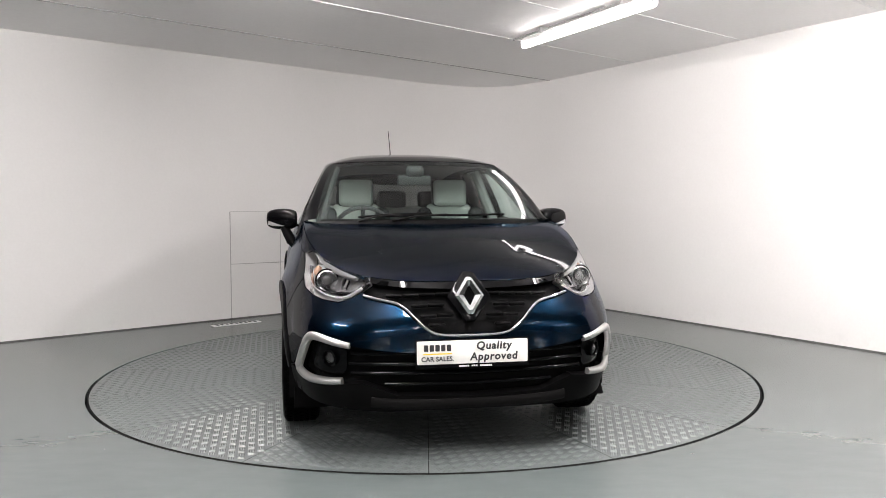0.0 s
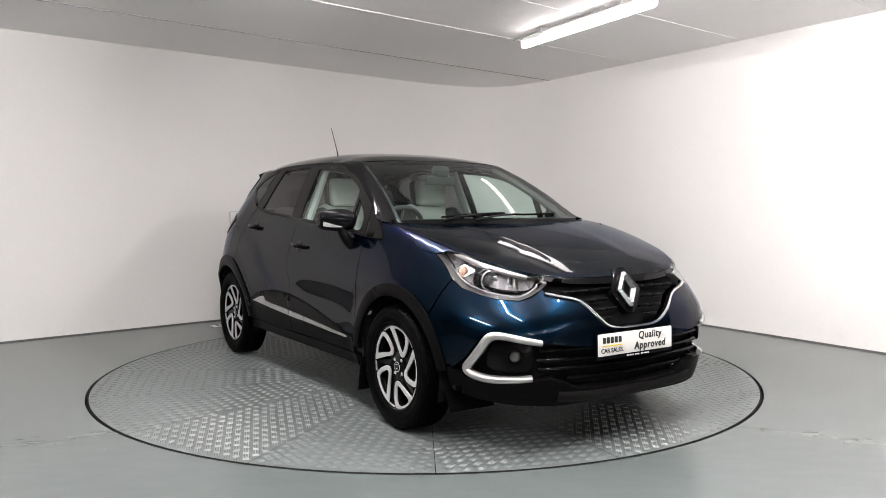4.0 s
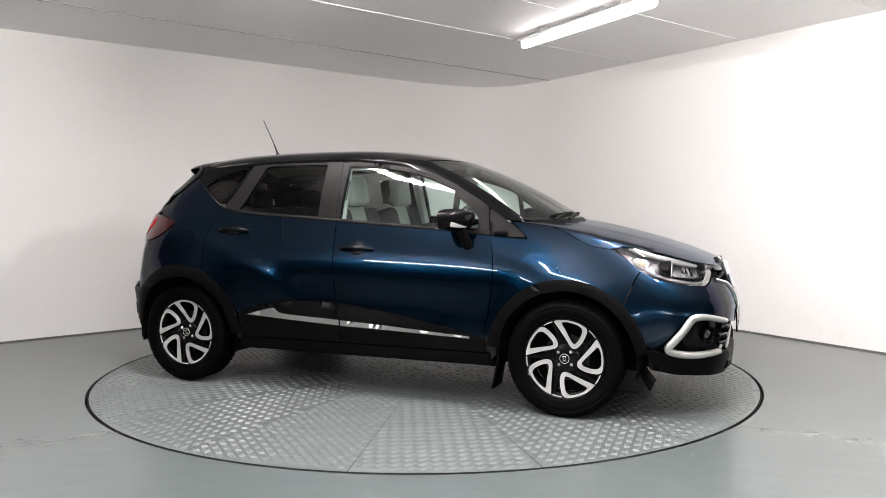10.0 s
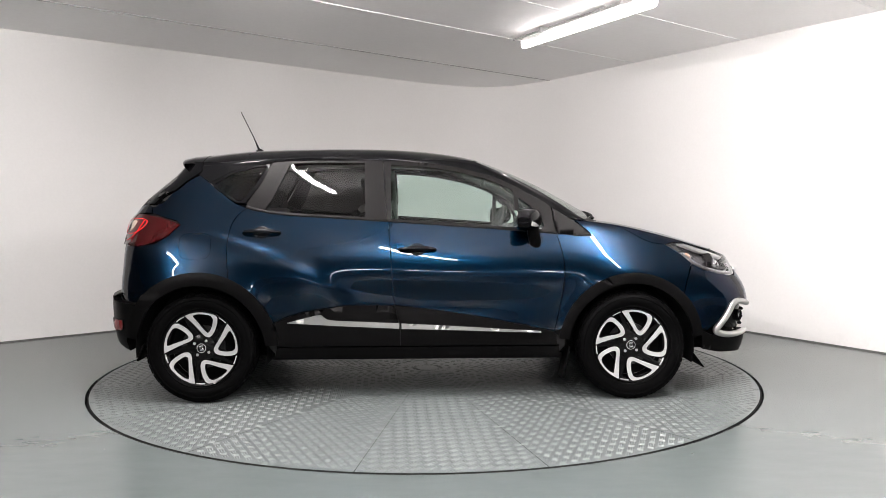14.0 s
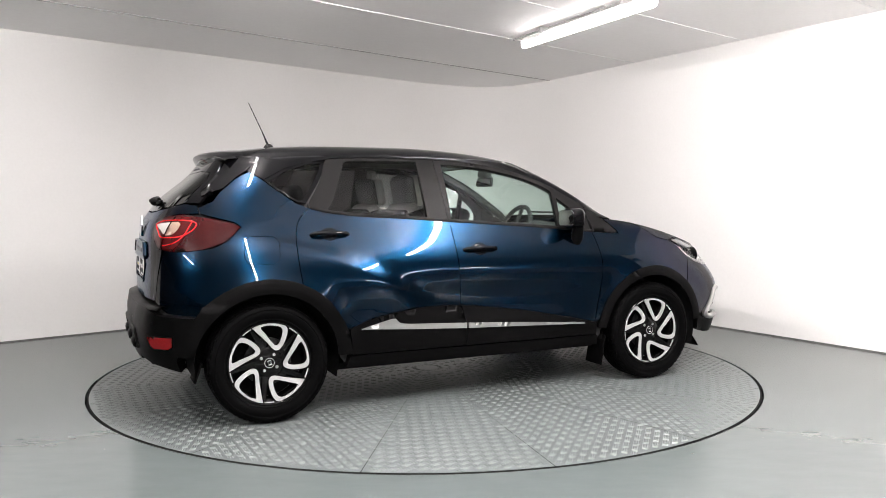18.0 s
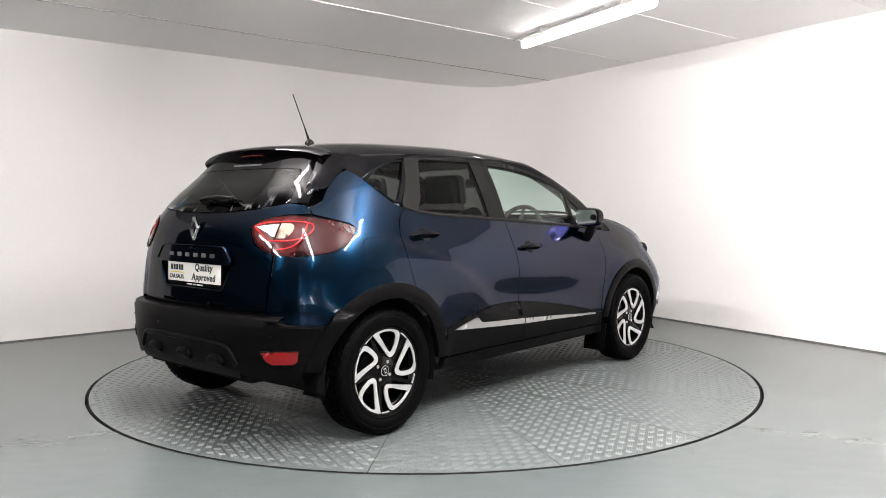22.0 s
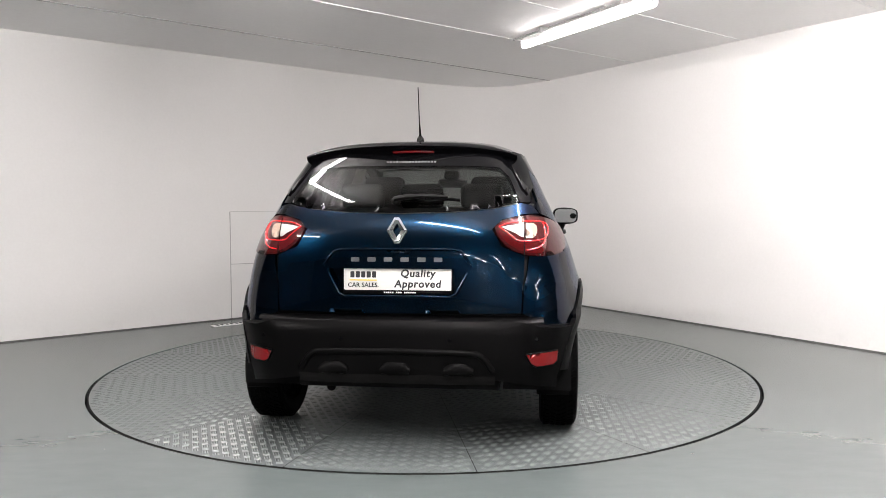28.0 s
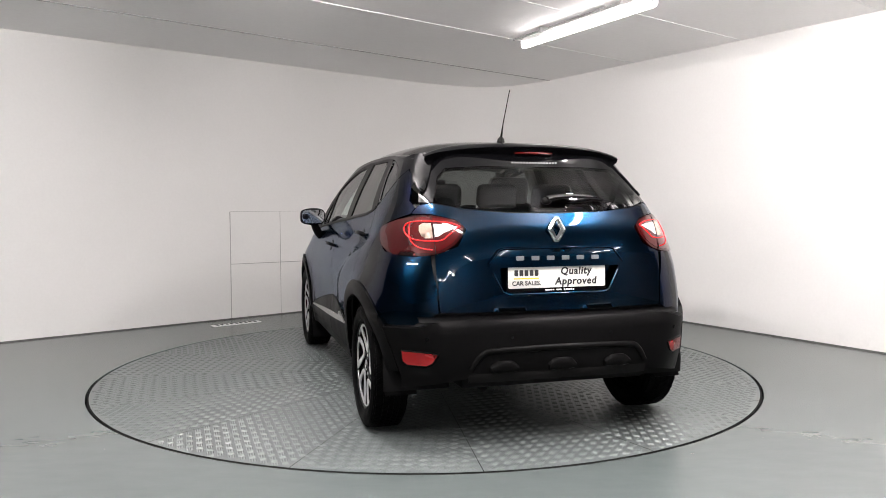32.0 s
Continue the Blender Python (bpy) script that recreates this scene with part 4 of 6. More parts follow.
GRILLE_LOW = [(0.0, 0.602), (0.15, 0.606), (0.20, 0.622), (0.25, 0.662), (0.31, 0.722), (0.36, 0.745), (0.47, 0.772)]
LAMP_LOW = [(0.488, 0.786), (0.548, 0.753), (0.60, 0.736)]
half_f = front_line(GRILLE_LOW + LAMP_LOW) + [at_x(1.95, 0.744), at_x(1.88, 0.757), at_x(1.77, 0.785), at_x(1.70, 0.822), at_x(1.665, 0.75)]
half_f += side_line(arc_pts(AXLE, HUB_Z, ARCH_F, 45, 13, 7)) + [at_x(1.78, 0.412)]
half_f += front_line([(0.806, 0.408), (0.792, 0.46), (0.758, 0.575), (0.735, 0.592), (0.70, 0.586), (0.62, 0.566), (0.55, 0.545), (0.40, 0.523), (0.25, 0.507), (0.0, 0.500)])
panel("front_bumper", skin, half_f + [(-s, z) for s, z in reversed(half_f)], PAINT, car, step=0.045)
low = front_line([(0.0, 0.306), (0.34, 0.318), (0.42, 0.352), (0.50, 0.380), (0.60, 0.368), (0.72, 0.354), (0.778, 0.368), (0.806, 0.402)]) + [at_x(1.78, 0.406)] + side_line(arc_pts(AXLE, HUB_Z, ARCH_F, 10, 2, 4)) + [at_x(1.76, 0.29)] + front_line([(0.74, 0.262), (0.60, 0.245), (0.40, 0.235), (0.0, 0.235)])
panel("lower_bumper", skin, low + [(-s, z) for s, z in reversed(low)], GRAIN_BLACK, car, step=0.045, depth=0.05, label="grained black lower front bumper")

# ---- what stands on the skin ----


def skin_frame(s, z, off=0.0):
    """A pose on the skin: x along it towards the car's tail (left side) or nose (right side), y up, z outwards."""
    h = 2e-3
    p = skin(s, z, off)
    n = Vector(np.cross(skin(s + h, z) - skin(s - h, z), skin(s, z + h) - skin(s, z - h)))
    if n.dot(Vector(p) - Vector((0, 0, 0.55))) < 0:
        n = -n
    n.normalize()
    up = Vector((0, 0, 1))
    up = (up - n * up.dot(n)).normalized()
    u = up.cross(n)
    m = Matrix((u, up, n)).transposed().to_4x4()
    return Matrix.Translation(p) @ m


def ribbon(name, path, wide, high, mat, surf=skin, label="", parent=None, lift=0.0, sharp=35):
    """A raised moulding of domed section along a line on the skin."""
    pts = [Vector(surf(*q)) for q in path]
    rows = []
    n = len(path)
    for i, q in enumerate(path):
        h = 2e-3
        nn = Vector(np.cross(surf(q[0] + h, q[1]) - surf(q[0] - h, q[1]), surf(q[0], q[1] + h) - surf(q[0], q[1] - h)))
        if nn.dot(pts[i] - Vector((0, 0, 0.55))) < 0:
            nn = -nn
        nn.normalize()
        d = (pts[min(i + 1, n - 1)] - pts[max(i - 1, 0)]).normalized()
        c = d.cross(nn).normalized()
        w = wide[i] if isinstance(wide, (list, tuple)) else wide
        p = pts[i] + nn * lift
        rows.append([p - c * w / 2 - nn * 0.012, p - c * w / 2 + nn * high * 0.35, p - c * w * 0.3 + nn * high * 0.85, p + nn * high, p + c * w * 0.3 + nn * high * 0.85, p + c * w / 2 + nn * high * 0.35, p + c * w / 2 - nn * 0.012])
    return loft(name, rows, mat, parent or car, label, closed=True)


def dome_bm(rx, ry, rz, seg=20, rings=10, half=False):
    bm = bmesh.new()
    bmesh.ops.create_uvsphere(bm, u_segments=seg, v_segments=rings, radius=1)
    if half:
        bmesh.ops.delete(bm, geom=[v for v in bm.verts if v.co.z < -0.01], context="VERTS")
    bmesh.ops.scale(bm, vec=(rx, ry, rz), verts=bm.verts)
    return bm


def set_bm(bm, m):
    bmesh.ops.transform(bm, matrix=m, verts=bm.verts)
    return bm


# ---- nose ----
# upper grille: dark mesh plane, bars, black brow, bright lower line
g_low = front_line([(0.0, 0.600), (0.15, 0.604), (0.20, 0.620), (0.25, 0.660), (0.31, 0.720), (0.36, 0.743), (0.475, 0.768)])
g_top = edge_run(0.0, S_LAMP_IN, 12, 0.004)
half = g_low + [at_y(0.50, 0.80)] + g_top[::-1]
outline = half + [(-s, z) for s, z in reversed(half)]


def inset(d):
    return lambda s, z: skin(s, z, -d)


panel("grille_backing", inset(0.055), outline, DARK_GAP, car, step=0.05, gap=-0.01)
brow = edge_run(0.0, S_LAMP_IN + 0.03, 16, 0.003)
brow += [(s, z - 0.034 + 0.012 * abs(s) / S_LAMP_IN) for s, z in reversed(brow)]
both(lambda sg: panel("grille_brow", inset(0.006), flip(brow, sg), GLOSS_BLACK, car, step=0.03, gap=0, depth=0.05, label="gloss black grille brow"))
line = [at_y(y, z) for y, z in spline([(0.0, 0.590), (0.08, 0.591), (0.15, 0.597), (0.195, 0.614), (0.245, 0.654), (0.30, 0.708), (0.345, 0.734), (0.42, 0.750), (0.485, 0.766)], 4)]
line = [(-s, z) for s, z in reversed(line[1:])] + line
ribbon("grille_chrome", line, 0.017, 0.014, BRIGHT, label="bright chrome line under the grille")
# staggered bars
for row, (z0, tilt) in enumerate(((0.822, 0.16), (0.775, 0.13), (0.728, 0.10), (0.682, 0.07), (0.640, 0.03))):
    for k in range(-6, 7):
        y0 = (k + (0.5 if row % 2 else 0.0)) * 0.078
        if abs(y0) < 0.085:
            continue
        zz = z0 - 0.03 * abs(y0)
        lim = float(np.interp(zz, [0.61, 0.66, 0.72, 0.745, 0.77, 0.83], [0.16, 0.235, 0.295, 0.36, 0.455, 0.45]))
        if abs(y0) + 0.037 > lim or zz > bonnet_edge(at_y(abs(y0), zz)[0]) - 0.045:
            continue
        ss = at_y(y0, zz)[0]
        bm = box_bm(0.077, 0.014, 0.026, (0, 0, 0), 0.005, seg=1)
        part("grille_bar", set_bm(bm, skin_frame(ss, zz, -0.028)), GRAIN_BLACK, car)
# rhombus emblem in its frame


def rhombus(w, h, cut=0.0):
    return [(0.0 - cut * 0.4, h), (0.0 + cut * 0.4, h), (w, cut * 0.1), (w, -cut * 0.1), (cut * 0.4, -h), (-cut * 0.4, -h), (-w, -cut * 0.1), (-w, cut * 0.1)]


def emblem(m, w, h, k):
    """A bright ridged rhombus with an open middle."""
    root_bm = bmesh.new()
    outer, mid, inner = rhombus(w, h, 0.03), rhombus(w * 0.78, h * 0.80, 0.02), rhombus(w * 0.40, h * 0.52, 0.006)
    rows = [[root_bm.verts.new((u, v, zz)) for u, v in pts] for pts, zz in ((outer, -0.006), (outer, 0.006 * k), (mid, 0.020 * k), (inner, 0.004 * k), (inner, -0.006))]
    for r0, r1 in zip(rows, rows[1:]):
        for i in range(8):
            root_bm.faces.new((r0[i], r0[(i + 1) % 8], r1[(i + 1) % 8], r1[i]))
    return set_bm(root_bm, m)


p0, p1 = Vector((2.098, 0, 0.853)), Vector((2.158, 0, 0.676))
vv = (p0 - p1).normalized()
nn = Vector((vv.z, 0, -vv.x))
mm = Matrix.Translation((p0 + p1) / 2 + nn * 0.006) @ Matrix((Vector((0, 1, 0)), vv, nn)).transposed().to_4x4()
bm = extrude_poly(rhombus(0.102, 0.118, 0.06), 0.05, Matrix.Translation((0, 0, -0.058)), 0.006)
part("emblem_frame", set_bm(bm, mm), GLOSS_BLACK, car, "gloss black surround of the emblem")
part("emblem", emblem(mm, 0.066, 0.088, 0.8), BRIGHT, car, "chrome rhombus emblem", sharp=15)
bm = extrude_poly(rhombus(0.034, 0.052, 0.006), 0.004, Matrix.Translation((0, 0, -0.006)))
part("emblem_core", set_bm(bm, mm), GLOSS_BLACK, car)

# lower grille: dark opening behind the bumper mouth with long slats
mouth = front_line([(0.0, 0.505), (0.25, 0.512), (0.40, 0.528), (0.55, 0.550), (0.70, 0.585), (0.76, 0.57), (0.79, 0.47), (0.80, 0.40), (0.75, 0.37), (0.60, 0.37), (0.50, 0.38), (0.42, 0.35), (0.34, 0.318), (0.0, 0.306)])
mouth_all = mouth + [(-s, z) for s, z in reversed(mouth)]
panel("lower_grille", inset(0.075), mouth_all, DARK_GAP, car, step=0.05, gap=-0.015)
for z0, w in ((0.500, 0.56), (0.452, 0.57), (0.408, 0.56), (0.355, 0.40)):
    path = [at_y(w * k / 14, z0 + 0.010 * abs(k) / 14) for k in range(-14, 15)]
    ribbon("grille_slat", path, 0.020, 0.012, GLOSS_BLACK, surf=inset(0.035))


SMOKED = grained("smoked_lens", (0.05, 0.05, 0.05), 0.12, 0.3, grain=120, vary=0.3, coat=1.0, rvary=0.03)


def fog_side(sg):
    # bright bracket round the fog lamp
    loop = [(0.555, 0.548), (0.62, 0.561), (0.69, 0.578), (0.722, 0.580), (0.745, 0.564), (0.765, 0.508), (0.781, 0.448), (0.786, 0.410), (0.772, 0.386), (0.735, 0.372), (0.67, 0.374), (0.590, 0.382)]
    path = [(sg * s, z) for s, z in (at_y(y, z) for y, z in spline(loop, 4))]
    n = len(path)
    wide = [0.020 + 0.021 * math.sin(math.pi * min(1, max(0, 0.12 + 0.76 * k / (n - 1)))) for k in range(n)]
    ribbon("fog_bezel", path, wide, 0.018, CHROME, label="satin chrome bracket round the fog lamp", lift=-0.004)
    cup = rounded(0.585, 0.405, 0.755, 0.548, 0.04)
    panel("fog_cup", inset(0.045), [(sg * at_y(y, z)[0], z) for y, z in cup], GLOSS_BLACK, car, step=0.03, gap=0)
    m = skin_frame(sg * at_y(0.665, 0.480)[0], 0.480, -0.04)
    lamp_ob = part("fog_lamp", set_bm(lathe_bm([(0.036, -0.01), (0.040, 0.012), (0.034, 0.018), (0.030, 0.010)], 24, "z"), m), GLOSS_BLACK, car)
    part("lens", set_bm(dome_bm(0.030, 0.030, 0.012, 20, 10, True), m), SMOKED, lamp_ob, "dark round fog lens")


both(fog_side)
# skid plate swell and lip
for y0, z0, y1 in ((-0.46, 0.285, 0.46),):
    path = [at_y(y, 0.268 + 0.02 * (abs(y) / 0.46) ** 3) for y in np.linspace(y0, y1, 25)]
    ribbon("front_lip", path, 0.05, 0.012, SATIN_BLACK, label="dark satin front lip")


LAMP_BOWL = grained("lamp_bowl", (0.15, 0.15, 0.153), 0.25, 0.4, grain=90, vary=0.25, rvary=0.08, big=25)


def headlamp(sg):
    low = front_line([(0.452, 0.812), (0.485, 0.789), (0.548, 0.756), (0.60, 0.738)]) + [at_x(1.95, 0.744), at_x(1.88, 0.757), at_x(1.77, 0.785), at_x(1.70, 0.822), at_x(1.637, 0.878), at_x(1.575, 0.920), at_x(1.535, 0.940), at_x(1.60, 0.953), at_x(1.655, 0.947)]
    out = low + edge_run(at_x(1.69, 0.94)[0], S_LAMP_IN, 16, 0.003)
    base = panel("headlamp", inset(0.065), flip(out, sg), LAMP_BOWL, car, step=0.035, gap=0.006, label="clear headlamp with chrome reflectors")
    ring = [(sg * s, z) for s, z in tidy(out, 0.03)]
    rows = [[Vector(skin(s, z, -0.004)) for s, z in ring + ring[:1]], [Vector(skin(s, z, -0.066)) for s, z in ring + ring[:1]]]
    loft("bowl_wall", rows, CHROME, base)
    # bright guide line along the lower rim
    guide = front_line([(0.500, 0.800), (0.515, 0.788), (0.560, 0.764), (0.605, 0.752)]) + [at_x(1.95, 0.759), at_x(1.88, 0.773), at_x(1.785, 0.802), at_x(1.72, 0.835), at_x(1.66, 0.880)]
    ribbon("light_guide", [(sg * s, z) for s, z in spline(guide, 4)], 0.010, 0.008, BRIGHT, surf=inset(0.022), parent=base)
    # broad chrome shelf under the upper rim
    shelf = edge_run(at_x(1.64, 0.94)[0], S_LAMP_IN + 0.07, 14, 0.024)
    ribbon("reflector_shelf", flip(shelf, sg), [0.012 + 0.026 * math.sin(math.pi * k / 13) for k in range(14)], 0.010, CHROME, surf=inset(0.026), parent=base)
    ahead = Matrix((Vector((0, 1, 0)), Vector((0, 0, 1)), Vector((1, 0, 0)))).transposed().to_4x4()
    # projector
    fw = Matrix.Translation((1.842, sg * 0.645, 0.822)) @ ahead
    part("projector_ring", set_bm(lathe_bm([(0.030, -0.03), (0.046, 0.010), (0.050, 0.014), (0.045, 0.017), (0.036, 0.004), (0.028, -0.002)], 36, "z"), fw), BRIGHT, base)
    part("projector_lens", set_bm(dome_bm(0.032, 0.032, 0.022, 24, 12, True), fw @ Matrix.Translation((0, 0, -0.004))), SMOKED, base, "dark glass projector lens")
    part("projector_shroud", set_bm(lathe_bm([(0.052, -0.05), (0.058, 0.004), (0.051, 0.010)], 30, "z"), fw), GLOSS_BLACK, base)
    # main beam reflector, faceted
    fw = Matrix.Translation((1.905, sg * 0.538, 0.802)) @ ahead
    part("beam_reflector", set_bm(lathe_bm([(0.006, -0.035), (0.022, -0.022), (0.034, -0.006), (0.042, 0.016), (0.046, 0.016)], 10, "z"), fw), BRIGHT, base, sharp=10)
    part("bulb", set_bm(dome_bm(0.009, 0.009, 0.018, 12, 8), fw @ Matrix.Translation((0, 0, -0.008))), WHITE_LENS, base)
    s1 = at_y(0.59, 0.80)[0]
    for k in range(4):
        bm = box_bm(0.007, 0.050 - 0.006 * k, 0.012, (0, 0, 0), 0.003, seg=1)
        part("reflector_rib", set_bm(bm, skin_frame(sg * (s1 - 0.010 + 0.013 * k), 0.805 + 0.006 * k, -0.048)), CHROME if k % 2 else GLOSS_BLACK, base)
    # dark frame between the units
    frame_l = front_line([(0.50, 0.795), (0.56, 0.770)]) + [at_x(1.93, 0.775), at_x(1.86, 0.790)]
    ribbon("lamp_frame", [(sg * s, z) for s, z in spline(frame_l, 4)], 0.018, 0.008, GLOSS_BLACK, surf=inset(0.045), parent=base)
    # amber turn bulb far back
    s2 = at_x(1.715, 0.856)[0]
    part("turn_bulb", set_bm(dome_bm(0.020, 0.026, 0.014, 16, 8), skin_frame(sg * s2, 0.860, -0.045)), AMBER, base, "amber turn signal bulb")
    part("turn_reflector", set_bm(dome_bm(0.060, 0.036, 0.008, 20, 8), skin_frame(sg * s2, 0.862, -0.060)), BRIGHT, base)
    panel("lens", skin, flip(out, sg), LENS, base, step=0.035, depth=0.004, gap=0.002, label="clear plastic headlamp cover")


both(headlamp)

# ---- number plates: white board in a black holder ----


def writing(text, size, mat, m, parent, name="lettering", shear=0.0, bold=0.0, label="", align="CENTER", spacing=1.0):
    cu = bpy.data.curves.new("writing", "FONT")
    cu.body, cu.size, cu.shear, cu.offset, cu.align_x, cu.align_y, cu.extrude, cu.space_character = text, size, shear, bold, align, "CENTER", 0.0008, spacing
    cu.resolution_u = 3
    tmp = new("writing", cu)
    me = bpy.data.meshes.new_from_object(tmp.evaluated_get(bpy.context.evaluated_depsgraph_get()))
    bpy.data.objects.remove(tmp)
    bpy.data.curves.remove(cu)
    me.materials.clear()
    me.materials.append(mat)
    me.transform(m)
    ob = new(name, me)
    ob.parent = parent
    if label:
        tagged(ob, label)
    return ob


def bar(name, w, h, at, m, mat, parent, label="", d=0.0012, r=0.0):
    pts = rounded(-w / 2, -h / 2, w / 2, h / 2, r or min(w, h) * 0.2, 3)
    bm = extrude_poly(pts, d, m @ Matrix.Translation((at[0], at[1], at[2] if len(at) > 2 else 0)))
    return part(name, bm, mat, parent, label, smooth=False)


def plate(m):
    holder = part("plate_holder", extrude_poly(rounded(-0.268, -0.072, 0.268, 0.060, 0.008, 3), 0.010, m, 0.003), GLOSS_BLACK, car, "black plastic plate holder")
    fr = m @ Matrix.Translation((0, 0, 0.0115))
    part("board", extrude_poly(rounded(-0.260, -0.0535, 0.260, 0.0535, 0.006, 3), 0.003, m @ Matrix.Translation((0, 0, 0.0085)), 0.001), PLATE_WHITE, holder, "white board with black lettering")
    # name mark as plain strokes
    for k in range(5):
        bar("mark_bar", 0.020, 0.030, (-0.165 + 0.0265 * (k - 2), 0.021, 0), fr, INK, holder)
    bar("yellow_line", 0.132, 0.0055, (-0.165, -0.006, 0), fr, YELLOW, holder, "yellow line")
    writing("CAR SALES.", 0.030, INK, fr @ Matrix.Translation((-0.165, -0.030, 0.001)), holder, bold=0.0006)
    writing("Quality", 0.050, INK, fr @ Matrix.Translation((0.098, 0.026, 0.001)), holder, shear=0.12, bold=0.0014, spacing=1.12)
    writing("Approved", 0.050, INK, fr @ Matrix.Translation((0.098, -0.024, 0.001)), holder, shear=0.12, bold=0.0014, spacing=1.12)
    for k in range(16):
        if k in (5, 9):
            continue
        bar("small_bar", 0.0070, 0.0075, (-0.022 + 0.0098 * (k - 4), -0.0645, 0), m @ Matrix.Translation((0, 0, 0.0100)), WHITE_INK, holder, d=0.0008)


plate(Matrix.Translation((2.184, 0.004, 0.514)) @ Matrix((Vector((0, 1, 0)), Vector((-0.035, 0, 1)).normalized(), Vector((1, 0, 0.035)).normalized())).transposed().to_4x4())
plate(Matrix.Translation((-1.882, -0.002, 0.834)) @ Matrix((Vector((0, -1, 0)), Vector((0.03, 0, 1)).normalized(), Vector((-1, 0, 0.03)).normalized())).transposed().to_4x4())

# ---- tail ----
rear_m = Matrix((Vector((0, -1, 0)), Vector((0.04, 0, 1)).normalized(), Vector((-1, 0, 0.04)).normalized())).transposed().to_4x4()
part("rear_emblem", emblem(Matrix.Translation((-1.882, 0, 1.066)) @ rear_m, 0.047, 0.062, 0.4), BRIGHT, car, "chrome rhombus emblem", sharp=15)
# brow over the plate and its bright marks
brow_out = rear_poly([(0.0, 0.976), (0.28, 0.974), (0.305, 0.966), (0.355, 0.902), (0.352, 0.888), (0.335, 0.884), (0.0, 0.884)])
panel("plate_brow", tail_surf, brow_out, PAINT, car, step=0.035, depth=0.03, gap=0, lift=0.014, label="blue raised brow over the plate")


def on_tail(y, z, off):
    u = (S_END - at_y(abs(y), z, True)[0]) * (1 if y >= 0 else -1)
    return Matrix.Translation(Vector(tail_surf(u, z)) + Vector((-off, 0, 0))) @ rear_m


MARK = grained("dull_chrome", (0.30, 0.30, 0.31), 0.3, 0.9, grain=200, vary=0.1, rvary=0.04)
for k in range(6):
    y0 = 0.200 - 0.080 * k
    bar("chrome_mark", 0.040, 0.021, (0, 0, 0), on_tail(y0, 0.928, 0.013), MARK, car, "plain chrome mark", 0.004)


def tail_lamp(sg):
    body = rear_line([(0.462, 1.083), (0.50, 1.112), (0.56, 1.128), (0.63, 1.136)]) + [at_x(-1.66, 1.128), at_x(-1.56, 1.112), at_x(-1.47, 1.088), at_x(-1.432, 1.070), at_x(-1.47, 1.030), at_x(-1.53, 0.985), at_x(-1.62, 0.952), at_x(-1.70, 0.940)]
    body += rear_line([(0.68, 0.938), (0.62, 0.944), (0.56, 0.962), (0.51, 0.995), (0.475, 1.04)])
    lamp_ob = panel("tail_lamp", skin, flip(body, sg), DARK_RED, car, step=0.03, depth=0.03, gap=0.001, lift=0.006, label="red and white tail lamp with smoked outer lens")
    red = rear_line([(0.475, 1.083), (0.51, 1.105), (0.57, 1.119), (0.63, 1.124), (0.660, 1.120)]) + rear_line([(0.690, 1.08), (0.696, 1.02), (0.690, 0.968)]) + rear_line([(0.67, 0.952), (0.62, 0.955), (0.57, 0.972), (0.52, 1.005), (0.487, 1.045)])
    panel("brake_lens", skin, flip(red, sg), RED_LENS, lamp_ob, step=0.03, depth=0.004, gap=0, lift=0.0075, label="clear red brake lens")
    # white reverse and turn window, inner end
    wedge = rear_line([(0.492, 1.079), (0.53, 1.086), (0.596, 1.092), (0.596, 1.030), (0.580, 1.034), (0.558, 1.050), (0.53, 1.062)])
    panel("reverse_lens", skin, flip(wedge, sg), WHITE_LENS, lamp_ob, step=0.025, depth=0.004, gap=0, lift=0.0095, label="white reversing lens")
    turn = rear_line([(0.604, 1.094), (0.636, 1.094), (0.650, 1.083), (0.654, 1.060), (0.648, 1.036), (0.634, 1.024), (0.604, 1.024)])
    panel("turn_lens", skin, flip(turn, sg), TURN_LENS, lamp_ob, step=0.025, depth=0.004, gap=0, lift=0.0095, label="milky turn signal lens")
    loop = rear_line([(0.482, 1.081), (0.53, 1.098), (0.60, 1.104), (0.66, 1.103), (0.692, 1.090), (0.702, 1.060), (0.692, 1.028), (0.66, 1.014), (0.60, 1.012), (0.565, 1.018), (0.545, 1.034), (0.52, 1.054)])
    path = [(sg * s, z) for s, z in spline(loop + loop[:1], 3)]
    ribbon("ring_guide", path, 0.006, 0.003, RING_RED, parent=lamp_ob, lift=0.008)
    part("seam", tube_bm([Vector(skin(sg * at_y(0.598, z, True)[0], z, 0.0105)) for z in (0.948, 0.99, 1.03, 1.07, 1.10, 1.13)], 0.0022, 6), DARK_GAP, lamp_ob)
    # hooked guide below the ring
    ring = rear_line([(0.680, 1.095), (0.688, 1.050), (0.688, 1.015), (0.675, 0.990), (0.65, 0.976), (0.61, 0.970)])
    path = [(sg * s, z) for s, z in spline(ring, 4)]
    ribbon("brake_guide", path, 0.006, 0.003, RING_RED, parent=lamp_ob, lift=0.008, label="bright red light guide")


both(tail_lamp)

